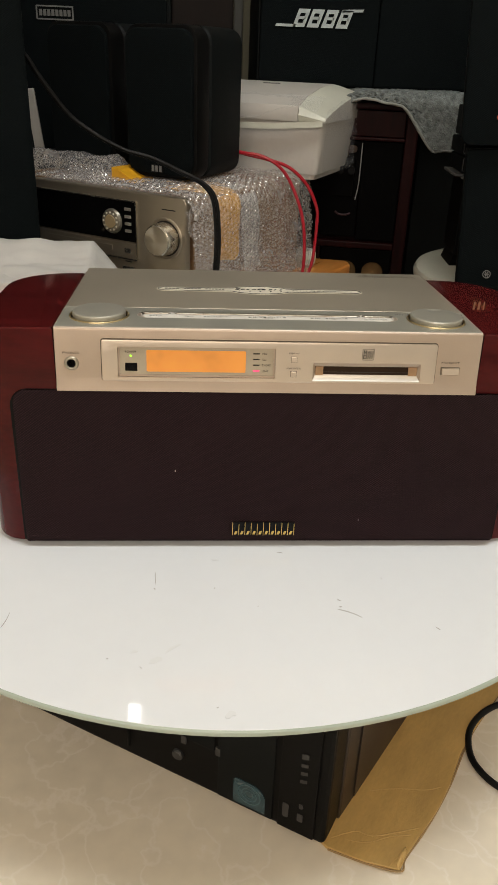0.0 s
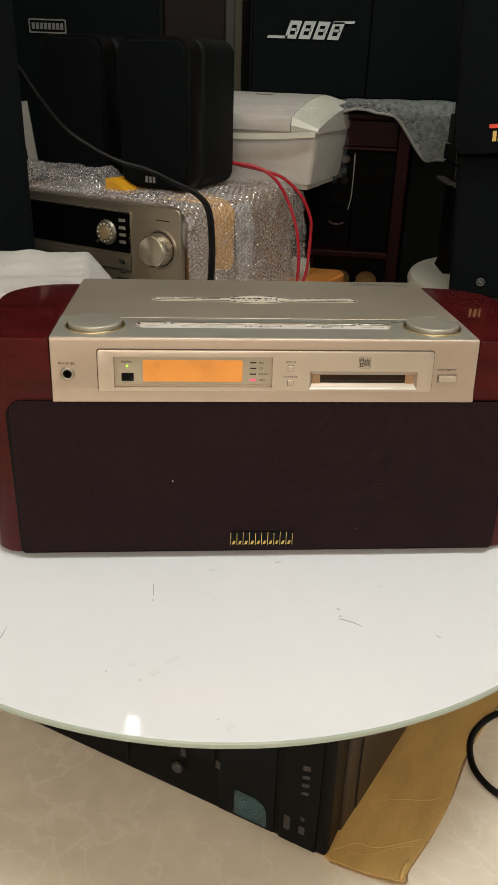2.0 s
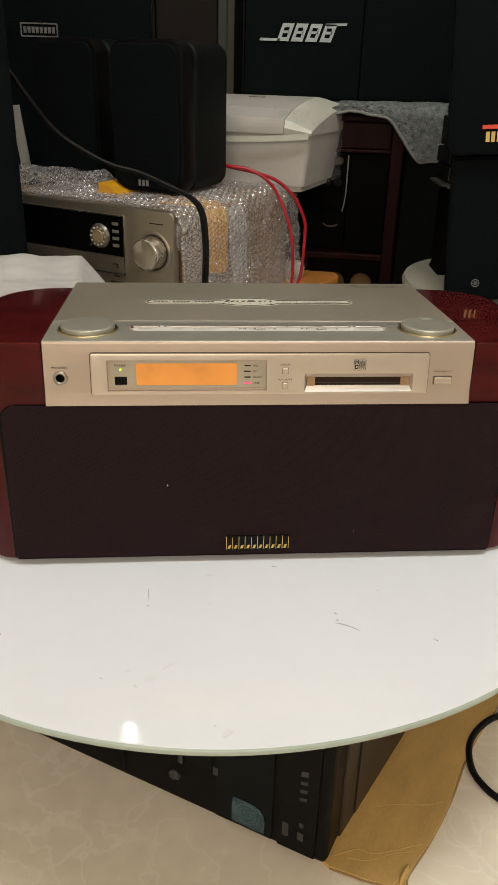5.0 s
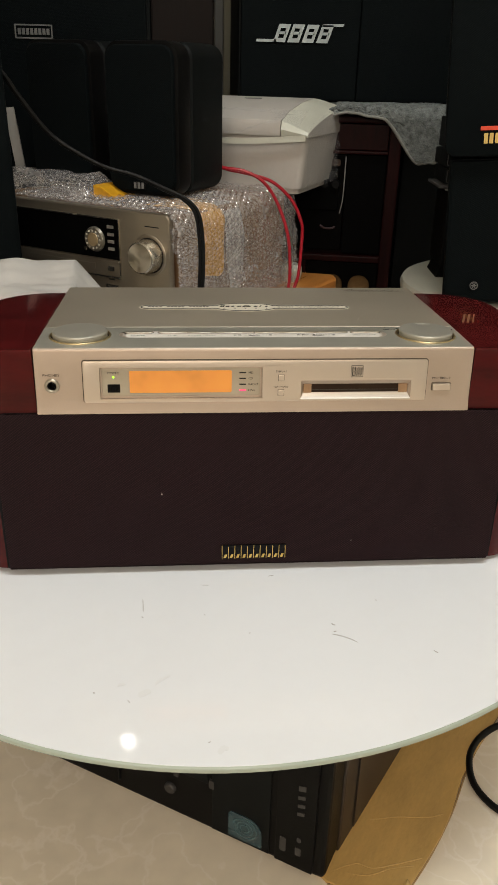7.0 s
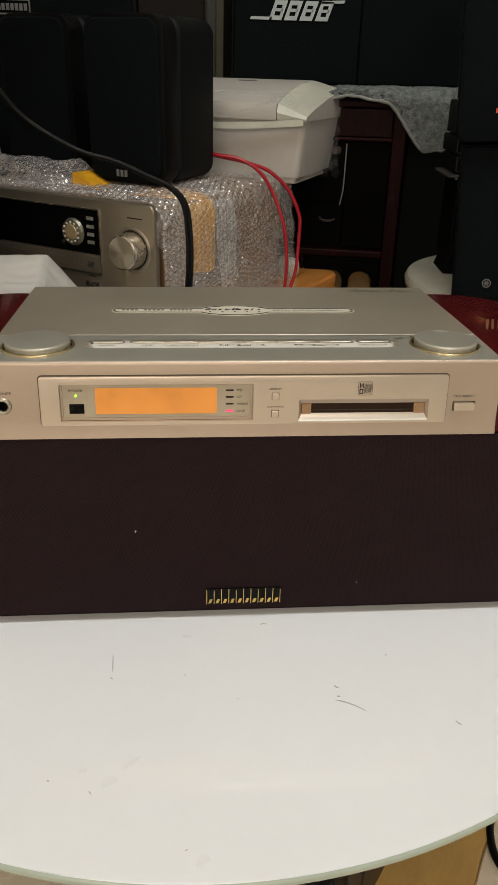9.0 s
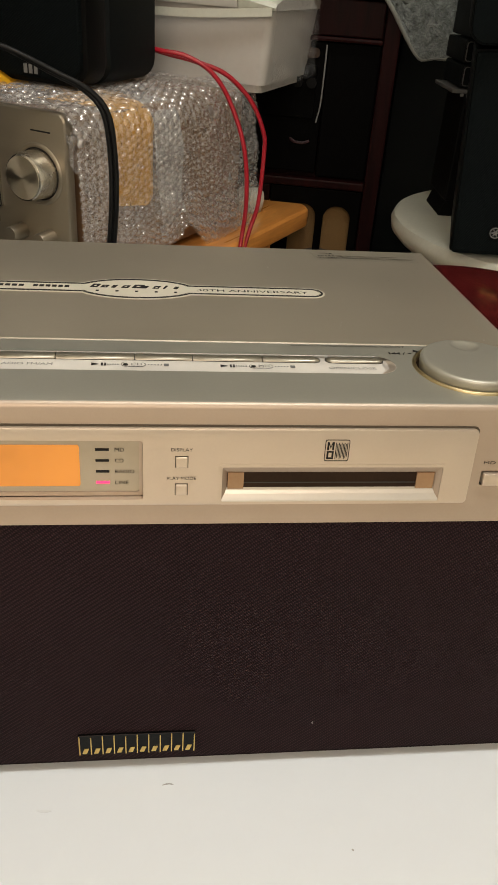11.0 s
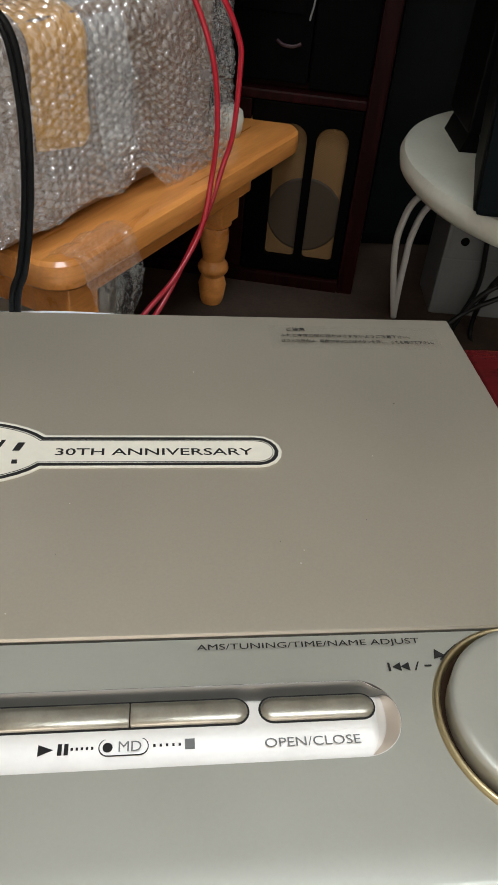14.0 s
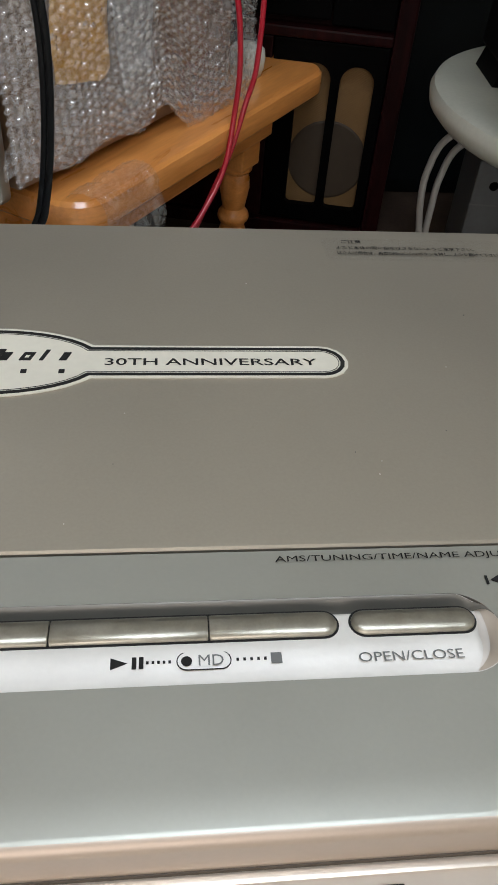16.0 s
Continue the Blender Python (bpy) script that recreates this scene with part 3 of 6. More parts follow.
# ---- the round table on its computer case ----
def glass_table():
    t = thing("round_table", "round white glass tabletop with green edge on a computer case", "table", pose(-0.022, 0.1792, 0.209))
    top = part("tabletop", lathe([(0, 0.0020), (0.4200, 0.0020), (0.4200, 0.0075), (0.4194, 0.0081), (0, 0.0081)], 160), M["white_glass"], t, smooth="auto")
    part("glass_edge", lathe([(0.4201, 0.0019), (0.4212, 0.0026), (0.4216, 0.0036), (0.4216, 0.0062), (0.4212, 0.0072), (0.4201, 0.0079)], 160, caps=False), M["glass_edge"], t, "pale green polished edge", smooth=True)
    rnd = random.Random(4)
    # scratches and crumbs with their own shapes
    for x, y, dx, dy, w, m in ((0.082, -0.294, 0.020, -0.012, 0.0009, "dirt"), (0.083, -0.281, 0.003, -0.003, 0.0010, "dirt"), (-0.083, -0.236, 0.001, -0.020, 0.0007, "dirt"),
                               (-0.083, -0.262, 0.0012, -0.001, 0.0011, "dirt"), (-0.205, -0.292, -0.004, -0.022, 0.0006, "dirt"), (0.163, -0.321, 0.003, -0.004, 0.0008, "dirt"),
                               (-0.117, -0.352, 0.001, -0.001, 0.0009, "dirt"), (-0.083, -0.358, 0.010, 0.006, 0.0034, "smudge"), (-0.070, -0.346, 0.012, 0.010, 0.0016, "smudge"), (-0.099, -0.346, 0.006, 0.002, 0.0016, "smudge"), (-0.090, -0.362, 0.002, -0.003, 0.0004, "dirt"),
                               (-0.024, -0.417, 0.008, 0.005, 0.0030, "smudge"), (-0.030, -0.408, 0.002, 0.001, 0.0004, "dirt"), (0.035, -0.207, 0.006, 0.0, 0.0007, "dirt"), (-0.03, -0.218, 0.008, -0.001, 0.0008, "smudge"),
                               (-0.028, -0.262, 0.001, -0.001, 0.0007, "dirt"), (0.13, -0.25, 0.001, -0.001, 0.0007, "dirt"), (0.01, -0.29, 0.001, 0.001, 0.0006, "dirt"), (0.084, -0.292, 0.001, 0.0, 0.0012, "dirt")):
        along, half = Vector((dx, dy)).normalized(), max(math.hypot(dx, dy) / 2, w)
        bow, wide = rnd.uniform(-0.25, 0.25) * half, w * (0.6 if m == "dirt" else 1)
        outline = []
        for i in range(14):
            c, q = math.cos(2 * math.pi * i / 14), math.sin(2 * math.pi * i / 14)
            p = along * half * c + Vector((-along.y, along.x)) * (wide * q * rnd.uniform(0.7, 1.2) + bow * c * c)
            outline.append((x + dx / 2 + p.x, y + 0.010 + dy / 2 + p.y))
        part("scratch", prism(outline, 0.0082, 0.0084), M[m], top)


def computer_case():
    c = thing("computer_case", "black desktop computer case lying on its side under the table", "computer", pose(0.051, -0.183, 0.004, 0, 0, -35.6))
    part("body", box(-0.455, -0.001, 0.032, 0.40, 0.0, 0.2068, 0.003), mat("brown_black_steel", (0.028, 0.020, 0.017), 0.45, 0.3, mottle=0.15, fine=500), c, "dark brown-black steel body", m=pose(0, 0, 0, 0, 0, -2.4))
    part("side_panel", box(-0.0008, 0.0006, 0.06, 0.395, 0.006, 0.197, 0.0003, 1), mat("brown_black_panel", (0.031, 0.022, 0.018), 0.45, 0.3, mottle=0.15, fine=500), c, m=pose(0, 0, 0, 0, 0, -2.4))
    front = part("front_bezel", prism(rrect(-0.457, 0.001, 0.0005, 0.2065, 0.006), 0.06, 0.0, "y", 0.004, both=True), M["black"], c, "black plastic front", m=pose(0, 0, 0, 0, 0, 4.4))
    part("drive_strip", box(-0.047, -0.010, -0.003, 0.0, 0.004, 0.199, 0.0012), M["black"], front)
    part("drive_bay", box(-0.112, -0.053, -0.0018, 0.0, 0.004, 0.199, 0.001), M["vinyl"], front)
    part("drive_bay", box(-0.20, -0.116, -0.0015, 0.0, 0.06, 0.199, 0.001), M["vinyl"], front)
    lab = part("sticker", prism(rrect(-0.094, -0.060, 0.008, 0.040, (0.016, 0.004, 0.002, 0.002)), -0.0026, -0.0016, "y"), M["teal"], front, "round-cornered teal processor sticker")
    for r in (0.0125, 0.0085, 0.005):
        part("ring", framed([(-0.077 + r * math.cos(a / 12 * math.pi), 0.025 + r * math.sin(a / 12 * math.pi)) for a in range(24)], [(-0.077 + (r - 0.0012) * math.cos(a / 12 * math.pi), 0.025 + (r - 0.0012) * math.sin(a / 12 * math.pi)) for a in range(24)], -0.0028, -0.0026), M["teal_light"], lab)
    # maker's mark drawn as plain slanted bars, reading upwards
    for i, (a, b) in enumerate(((0.072, 0.080), (0.082, 0.090), (0.092, 0.100), (0.102, 0.112))):
        part("mark", prism([(-0.027, a), (-0.0205, a + 0.002), (-0.0205, b - 0.002), (-0.027, b - 0.004)], -0.0036, -0.003, "y"), M["dim_print"], front)
    part("mark", prism(rrect(-0.027, -0.0215, 0.022, 0.032, 0.001), -0.0036, -0.003, "y"), M["dim_print"], front)
    part("mark", prism(rrect(-0.026, -0.022, 0.039, 0.045, 0.002), -0.0036, -0.003, "y"), M["dim_print"], front)
    part("port", prism(rrect(-0.042, -0.036, 0.020, 0.038, 0.002), -0.0036, -0.003, "y"), M["dim_print"], front)
    part("power_button", lathe([(0, -0.004), (0.005, -0.004), (0.006, -0.0025), (0.006, 0)], 20, (-0.157, 0, 0.034), axis="y"), M["dim_print"], front)
    for z, x in ((0.058, -0.15), (0.062, -0.112), (0.085, -0.155)):
        part("mark", box(x - 0.0025, x + 0.0025, -0.0022, 0, z - 0.005, z + 0.005), M["dim_print"], front)
    part("air_scoop", tube([(-0.268 + 0.052 * math.cos(radians(a)), -0.0006, 0.022 + 0.052 * math.sin(radians(a))) for a in range(-10, 191, 20)], 0.0016, 6), M["vinyl"], front, smooth=True)
    turn = Matrix.Rotation(radians(51), 3, "Z")
    sheet_edge = [(0.03, -0.150), (0.055, -0.184), (0.088, -0.2), (0.117, -0.2095), (0.126, -0.196), (0.155, -0.165), (0.172, -0.146), (0.19, -0.121), (0.214, -0.082), (0.233, -0.058), (0.285, 0.0), (0.36, 0.10), (0.24, 0.2), (-0.1, 0.1)]
    card = part("cardboard_sheet", prism([tuple((turn.inverted() @ Vector((x, y, 0)))[:2]) for x, y in sheet_edge], 0.0, 0.004, "z", 0.0006), M["card"], m=pose(0, 0, 0, 0, 0, 51))
    tagged(card, "torn gold-brown cardboard sheet lying under the computer case", "cardboard")
    # crumples across its free end, a fold further in, and a curled torn corner
    for line, r in (([(0.060, -0.1745), (0.084, -0.169), (0.099, -0.1745), (0.122, -0.172), (0.146, -0.168)], 0.0006), ([(0.073, -0.177), (0.092, -0.181), (0.1155, -0.176), (0.136, -0.175)], 0.0005),
                    ([(0.108, -0.1248), (0.1345, -0.1234), (0.1635, -0.1262), (0.180, -0.1235)], 0.0006), ([(0.108, -0.206), (0.114, -0.200), (0.124, -0.194)], 0.0006)):
        ridge = [(x, y, 0.0040 + 0.0003 * (k % 2)) for k, (x, y) in enumerate(line)]
        part("crease", tube(ridge, r, 6), M["card"], card, m=pose(0, 0, -r * 0.55, 0, 0, -51))

    def curl(u, v):
        x, y = 0.1155 + 0.013 * u + 0.004 * v, -0.2085 + 0.0165 * u + 0.0015 * v
        return Vector((x - 0.005 * v, y + 0.003 * v, 0.0042 + 0.0045 * math.sin(v * 1.8) * math.sin(math.pi * (0.1 + 0.85 * u)) + 0.001 * noise.noise(Vector((u * 6, v * 3, 1)))))
    part("curled_corner", sheet(curl, 14, 6, 0.0006), M["card"], card, "curled torn corner", smooth=True, m=pose(0, 0, 0, 0, 0, -51))
    part("torn_edge", tube([(0.055, -0.185, 0.002), (0.088, -0.2005, 0.002), (0.117, -0.21, 0.003), (0.126, -0.1965, 0.002), (0.155, -0.1655, 0.002), (0.19, -0.1215, 0.002), (0.233, -0.058, 0.002), (0.285, 0.0, 0.002)], 0.0010, 6), M["card_edge"], card, "frayed paper edge", m=pose(0, 0, 0, 0, 0, -51))
    scrap = part("cardboard_scrap", prism([(0.205, -0.235), (0.25, -0.215), (0.33, -0.30), (0.24, -0.33)], 0.0, 0.004, "z", 0.0006), M["card"])
    tagged(scrap, "loose brown cardboard scrap on the marble floor", "cardboard")
    cable = part("floor_cable", tube([(0.42, 0.02, 0.004), (0.31, -0.008, 0.004), (0.266, -0.022, 0.004), (0.236, -0.048, 0.004), (0.224, -0.078, 0.004), (0.226, -0.104, 0.004), (0.242, -0.128, 0.004), (0.28, -0.15, 0.004), (0.40, -0.13, 0.004)], 0.0036, 10), M["black_cable"], smooth=True)
    tagged(cable, "black cable looping on the marble floor", "cable")


glass_table()
computer_case()


# ---- the stereo ----
def stereo():
    s = thing("mini_stereo", "champagne and rosewood tabletop stereo, switched on, on white table", "stereo", pose(0, 0, 0.215, 0, 0, -0.8))
    for side in (-1, 1):
        plan = rrect(0.1923, 0.264, 0.0, 0.212, (0.062, 0.0, 0.0, 0.03), 10)
        plan = [(side * x, y) for x, y in plan]
        cap = part("wooden_cheek", prism(plan, 0.0055, 0.2235, "z", 0.0026, seg=3), M["rosewood"], s, "glossy dark red rosewood cheek", smooth="auto")
        part("foot", lathe([(0, 0.0021), (0.009, 0.0021), (0.010, 0.0056), (0, 0.0056)], 20, (side * 0.225, 0.04, 0)), M["black"], s)
        part("foot", lathe([(0, 0.0021), (0.009, 0.0021), (0.010, 0.0056), (0, 0.0056)], 20, (side * 0.2, 0.17, 0)), M["black"], s)
    # reflection of the right speaker's badge, painted on the cheek as gold bars
    for x0, w in ((0.2070, 0.0022), (0.2117, 0.0024), (0.2172, 0.0014)):
        part("mark", prism([(x0, 0.086), (x0 + w, 0.086), (x0 + w + 0.012, 0.117), (x0 + 0.012, 0.117)], 0.2235, 0.2237), M["gold_reflection"], cap, "speaker badge reflection painted as small gold bars")
    part("chassis", box(-0.1925, 0.1925, 0.004, 0.215, 0.0065, 0.21), M["black"], s, "black inner chassis")
    # cloth grille in a dark rebate
    lean = lambda z: -0.0017 - 0.0053 * (1 - z / 0.166)
    trim = prism(rrect(-0.2342, 0.2352, 0.0072, 0.1668, (0.0150, 0.0150, 0.002, 0.002)), 0.003, -0.0014, "y")
    part("grille_rebate", trim, M["gloss_black"], s)
    g = prism(rrect(-0.2312, 0.2322, 0.0082, 0.1668, (0.012, 0.012, 0.0015, 0.0015), 6), 0.0, -0.001, "y", 0.0)
    for v in g.verts:
        if v.co.y < -0.0005:
            v.co.y = lean(v.co.z)
    edges = [e for e in g.edges if all(v.co.y < -0.003 for v in e.verts)]
    bmesh.ops.bevel(g, geom=edges, offset=0.0022, segments=3, profile=0.5, affect="EDGES")
    grille = part("speaker_grille", g, M["cloth"], s, "dark brown-black woven cloth grille", smooth="auto")
    part("fleck", prism([(-0.0868, 0.0868), (-0.0858, 0.0878), (-0.0853, 0.0862), (-0.0862, 0.0855)], lean(0.087) - 0.0004, lean(0.087), "y"), M["pale_ink"], grille)
    part("fleck", prism([(0.0935, 0.0328), (0.0943, 0.0345), (0.0946, 0.0322)], lean(0.033) - 0.0003, lean(0.033), "y"), M["grey_print"], grille)
    # name badge: black plate, gold uprights, slanted bars in place of the name
    yb = lean(0.023)
    badge = part("badge", box(-0.0308, 0.0308, yb - 0.0012, yb + 0.001, 0.0160, 0.0312, 0.0003, 1), M["gloss_black"], s, "black badge with gold bars")
    for i in range(11):
        x = -0.0303 + i * 0.00606
        part("upright", box(x - 0.00028, x + 0.00028, yb - 0.0017, yb - 0.0012, 0.0164, 0.0309 - 0.0012 * (i % 3 == 1)), M["gold_print"], badge)
        if i < 10:
            part("letter_bar", prism([(x + 0.0013, 0.0172), (x + 0.0036, 0.0172), (x + 0.0048, 0.0210), (x + 0.0025, 0.0210)], yb - 0.0016, yb - 0.0012, "y"), M["gold_print"], badge)
    # fascia
    prof = [(-0.0025, 0.1670), (0.0, 0.1785), (0.0, 0.2221)] + [(0.0026 - 0.0026 * math.cos(a), 0.2221 + 0.0026 * math.sin(a)) for a in (0.3, 0.6, 0.9, 1.2, 1.5708)] + [(0.0668, 0.2247), (0.0668, 0.1670)]
    fascia = part("fascia", prism(prof, -0.1912, 0.1912, "x", 0.0005, seg=1), [M["champagne"], M["champagne_top"]], s, "champagne metal front and control strip", smooth="auto")
    # same paint on top, its colour cooled for the ceiling light reflected there
    for f in fascia.data.polygons:
        f.material_index = int(f.normal.z > 0.95)
    pill = lambda x0, x1, y0, y1, n=10: rrect(x0, x1, y0, y1, (y1 - y0) / 2 - 1e-5, n)
    carve(fascia, prism(pill(-0.1216, 0.1216, 0.0333, 0.0533), 0.2150, 0.24, "z"))
    for x in (-0.1555, 0.1570):
        carve(fascia, lathe([(0, 0.222), (0.0262, 0.222), (0.0262, 0.24), (0, 0.24)], 48, (x, 0.0403, 0)))
    carve(fascia, prism(rrect(-0.137, 0.139, 0.178, 0.2095, 0.002), -0.01, 0.012, "y"))
    carve(fascia, lathe([(0, -0.01), (0.0060, -0.01), (0.0060, 0.02), (0, 0.02)], 28, (-0.177, 0, 0.192), axis="y"))
    carve(fascia, prism(rrect(0.1557, 0.1733, 0.1853, 0.1927, 0.0008), -0.01, 0.006, "y"))
    # the recess's back wall is darkened by colour, as if in shade
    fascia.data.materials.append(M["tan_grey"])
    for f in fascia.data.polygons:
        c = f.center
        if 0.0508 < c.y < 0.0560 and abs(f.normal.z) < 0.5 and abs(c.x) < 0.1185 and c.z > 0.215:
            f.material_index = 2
    lid = part("lid", box(-0.1912, 0.1916, 0.0680, 0.2335, 0.1682, 0.2247, 0.0016, 3), M["champagne_lid"], s, "champagne metal disc lid", smooth="auto")
    part("lid_gap", box(-0.190, 0.190, 0.066, 0.070, 0.17, 0.2232), M["ink"], s)
    # anniversary sticker: pill with an oval middle
    def label_outline(g, n=14):
        h, ro, rx = 0.0083 - g, 0.0173 - g, 0.0342 - g * 1.2
        edge = rx * math.sqrt(max(0, 1 - (h / ro) ** 2))
        out = [(0.1075 - 0.0083 + h * math.cos(a), h * math.sin(a)) for a in [math.pi * (i / 8 - 0.5) for i in range(9)]]
        t0 = math.asin(h / ro)
        out += [(rx * math.cos(a), ro * math.sin(a)) for a in [t0 + (math.pi - 2 * t0) * i / n for i in range(n + 1)]]
        half = out[:]
        return [(x, 0.1395 + y) for x, y in half] + [(-0.1075 + 0.0083 - h * math.cos(a), 0.1395 - h * math.sin(a)) for a in [math.pi * (i / 8 - 0.5) for i in range(9)]] + [(-x, 0.1395 - y) for x, y in half[9:]]
    sticker = part("sticker", prism(label_outline(0), 0.2247, 0.2250, "z"), M["cream"], lid, "cream anniversary sticker with black border", m=pose(-0.0016, 0.0024, 0))
    part("border", framed(label_outline(0.0011), label_outline(0.0024), 0.2250, 0.22512, "z"), M["ink"], sticker)
    part("border", framed(label_outline(0.0028), label_outline(0.0030), 0.2250, 0.22512, "z"), M["ink"], sticker)
    lettering("30TH ANNIVERSARY", 0.0640, UP(0.0657, 0.1391, 0.22515), M["ink"], sticker, height=0.0034, bold=0.008)
    x = -0.0990
    for w in (0.0155, 0.0185, 0.0205):
        n = max(4, round(w / 0.0036))
        for i in range(n):
            part("letter_bar", box(x + i * w / n, x + (i + 0.72) * w / n, 0.1388, 0.1419, 0.2250, 0.2252), M["ink"], sticker)
        x += w + 0.004
    for i, (w, h) in enumerate(((1, 1.25), (0.9, 0.9), (0.9, 0.9), (0.9, 0.9), (1.35, 1.25), (0.9, 0.9), (0.8, 0.9), (0.45, 1.2), (0.8, 0.9))):
        x0, x1, z1 = -0.0262 + i * 0.0058, -0.0262 + i * 0.0058 + 0.0042 * w, 0.1398 + 0.0045 * h
        k = 0.34 * (z1 - 0.1398)
        o = [(x0, 0.1398), (x1, 0.1398), (x1 + k, z1), (x0 + k, z1)]
        c = Vector(((x0 + x1 + k) / 2, (0.1398 + z1) / 2))
        q = [tuple(c + (Vector(p) - c) * 0.4) for p in o]
        part("letter_bar", framed(o, q, 0.2250, 0.2252, "z") if i % 3 != 2 and w > 0.5 else prism([o[0], ((x0 + x0 + (x1 - x0) * 1.3) / 2, 0.1398), ((2 * x0 + (x1 - x0) * 1.3) / 2 + k, z1), o[3]], 0.2250, 0.2252, "z"), M["ink"], sticker)
    for i in range(5):
        part("letter_bar", box(-0.0225 + i * 0.0108, -0.0208 + i * 0.0108, 0.1334, 0.1352, 0.2250, 0.2252), M["ink"], sticker)
    # warning label at the lid's back edge, three fine printed lines
    film = part("warning_label", box(0.1105, 0.1826, 0.2036, 0.2214, 0.22475, 0.22480), M["label_film"], lid, "clear caution label", m=pose(0, 0.0042, 0))
    for words, x0, x1, y, h, bold in (("\u3054\u6ce8\u610f", 0.1180, 0.1260, 0.2177, 0.0028, 0.022),
                                     ("\u3075\u305f\u3068\u672c\u4f53\u306e\u9593\u306b\u6307\u3092\u306f\u3055\u307e\u306a\u3044\u3088\u3046\u3054\u6ce8\u610f\u4e0b\u3055\u3044\u3002", 0.1150, 0.1700, 0.2129, 0.0025, 0.018),
                                     ("\u306f\u3055\u3093\u3060\u5834\u5408\u306f\u3001\u518d\u5ea6OPEN/CLOSE\u30dc\u30bf\u30f3\u3092\u62bc\u3057\u3001\u3075\u305f\u3092\u958b\u3051\u3066\u4e0b\u3055\u3044\u3002", 0.1151, 0.1791, 0.2086, 0.0025, 0.018)):
        lettering(words, x1 - x0, UP((x0 + x1) / 2, y, 0.2252), M["ink"], film, height=h, bold=bold)
    rnd = random.Random(2)
    # small dents and specks in the paint
    for i in range(16):
        x, y, r = rnd.uniform(0.02, 0.185), rnd.uniform(0.073, 0.205), rnd.uniform(0.00014, 0.00034)
        if abs(y - 0.1395) > 0.02 or x > 0.11:
            n = 7
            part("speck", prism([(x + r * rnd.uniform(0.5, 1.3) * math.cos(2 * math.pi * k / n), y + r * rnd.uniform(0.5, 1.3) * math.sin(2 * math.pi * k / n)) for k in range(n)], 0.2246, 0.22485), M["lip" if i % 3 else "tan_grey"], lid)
    # control strip
    # pearl strip: rises a little under the legends, falls into a groove behind the keys, dips at the ends
    ease = lambda k: (lambda q: q * q * (3 - 2 * q))(min(1, max(0, k)))

    def dish(x, y, d):
        end = ease((abs(x) - 0.1138) / 0.006)
        groove = ease((y - 0.0482) / 0.0012) * ease((0.0532 - y) / 0.0030)
        return 0.2246 + 0.0010 * ease((y - 0.0335) / 0.008) * ease((0.0495 - y) / 0.002) * (1 - end) - 0.0034 * groove * (1 - end) - 0.0030 * ease(d / 0.0085) * end
    bm, rings = bmesh.new(), []
    for k in range(41):
        d = 0.0097 * k / 40
        rings.append([bm.verts.new((x, y, dish(x, y, d))) for x, y in pill(-0.12157 + d, 0.12157 - d, 0.03333 + d, 0.05327 - d, 26)])
    for one, two in zip(rings, rings[1:]):
        for i in range(len(one)):
            bm.faces.new((one[i - 1], one[i], two[i], two[i - 1]))
    bm.faces.new(rings[-1])
    strip = part("control_strip", bm, M["pearl"], s, "sunken pearl control strip with dark legends", smooth=True)

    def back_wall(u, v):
        """Shade painted grey behind the keys; it runs out in a crescent round each end."""
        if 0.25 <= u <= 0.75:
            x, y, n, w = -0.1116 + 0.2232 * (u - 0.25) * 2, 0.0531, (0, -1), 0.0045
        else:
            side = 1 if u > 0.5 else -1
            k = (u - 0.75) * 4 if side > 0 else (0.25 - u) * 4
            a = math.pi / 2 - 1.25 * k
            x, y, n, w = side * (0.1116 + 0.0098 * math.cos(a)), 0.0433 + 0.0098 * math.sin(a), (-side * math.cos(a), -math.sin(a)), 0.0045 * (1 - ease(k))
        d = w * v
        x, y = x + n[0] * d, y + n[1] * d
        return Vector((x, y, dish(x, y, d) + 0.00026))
    part("back_wall", sheet(back_wall, 160, 14), M["tan_grey"], strip, "sloping wall behind the keys, its shade painted on in grey", smooth=True)
    for side in (-1, 1):
        for wide, lift, paint in ((0.0058, 0.00008, "pearl_end"), (0.0034, 0.00016, "bright_panel")):
            def hollow(u, v):
                """Champagne crescent that paints the soft shade at the strip's end."""
                a = -1.45 + 2.6 * u
                d = wide * math.sin(math.pi * u) ** 0.8 * v
                x, y = side * (0.1116 + (0.0098 - d) * math.cos(a)), 0.0433 + (0.0098 - d) * math.sin(a)
                return Vector((x, y, dish(x, y, d) + lift))
            part("end_hollow", sheet(hollow, 40, 14), M[paint], strip, "hollow end, its soft shade painted as a champagne crescent", smooth=True)

    def key(x0, x1, round0, round1):
        """Half-round key; free ends are domed."""
        cy, wy, base, top = 0.0455, 0.0031, 0.2215, 0.2270
        stops = [(x0 + wy * (1 - math.cos(k * math.pi / 12)) if round0 else x0, math.sin(k * math.pi / 12) if round0 else 1) for k in range(1, 7)] if round0 else [(x0, 0.93), (x0 + 0.0002, 1)]
        ends = [(x1 - wy * (1 - math.cos(k * math.pi / 12)), math.sin(k * math.pi / 12)) for k in range(6, 0, -1)] if round1 else [(x1 - 0.0002, 1), (x1, 0.93)]
        bm, rings = bmesh.new(), []
        for x, s_ in stops + ends:
            ring = [bm.verts.new((x, cy - wy * s_, base))]
            for k in range(11):
                a = math.pi * k / 10
                c, q = math.cos(a), math.sin(a)
                ring.append(bm.verts.new((x, cy - wy * s_ * math.copysign(abs(c) ** 0.75, c), 0.2252 + (top - 0.2252) * (0.4 + 0.6 * s_) * q ** 0.7)))
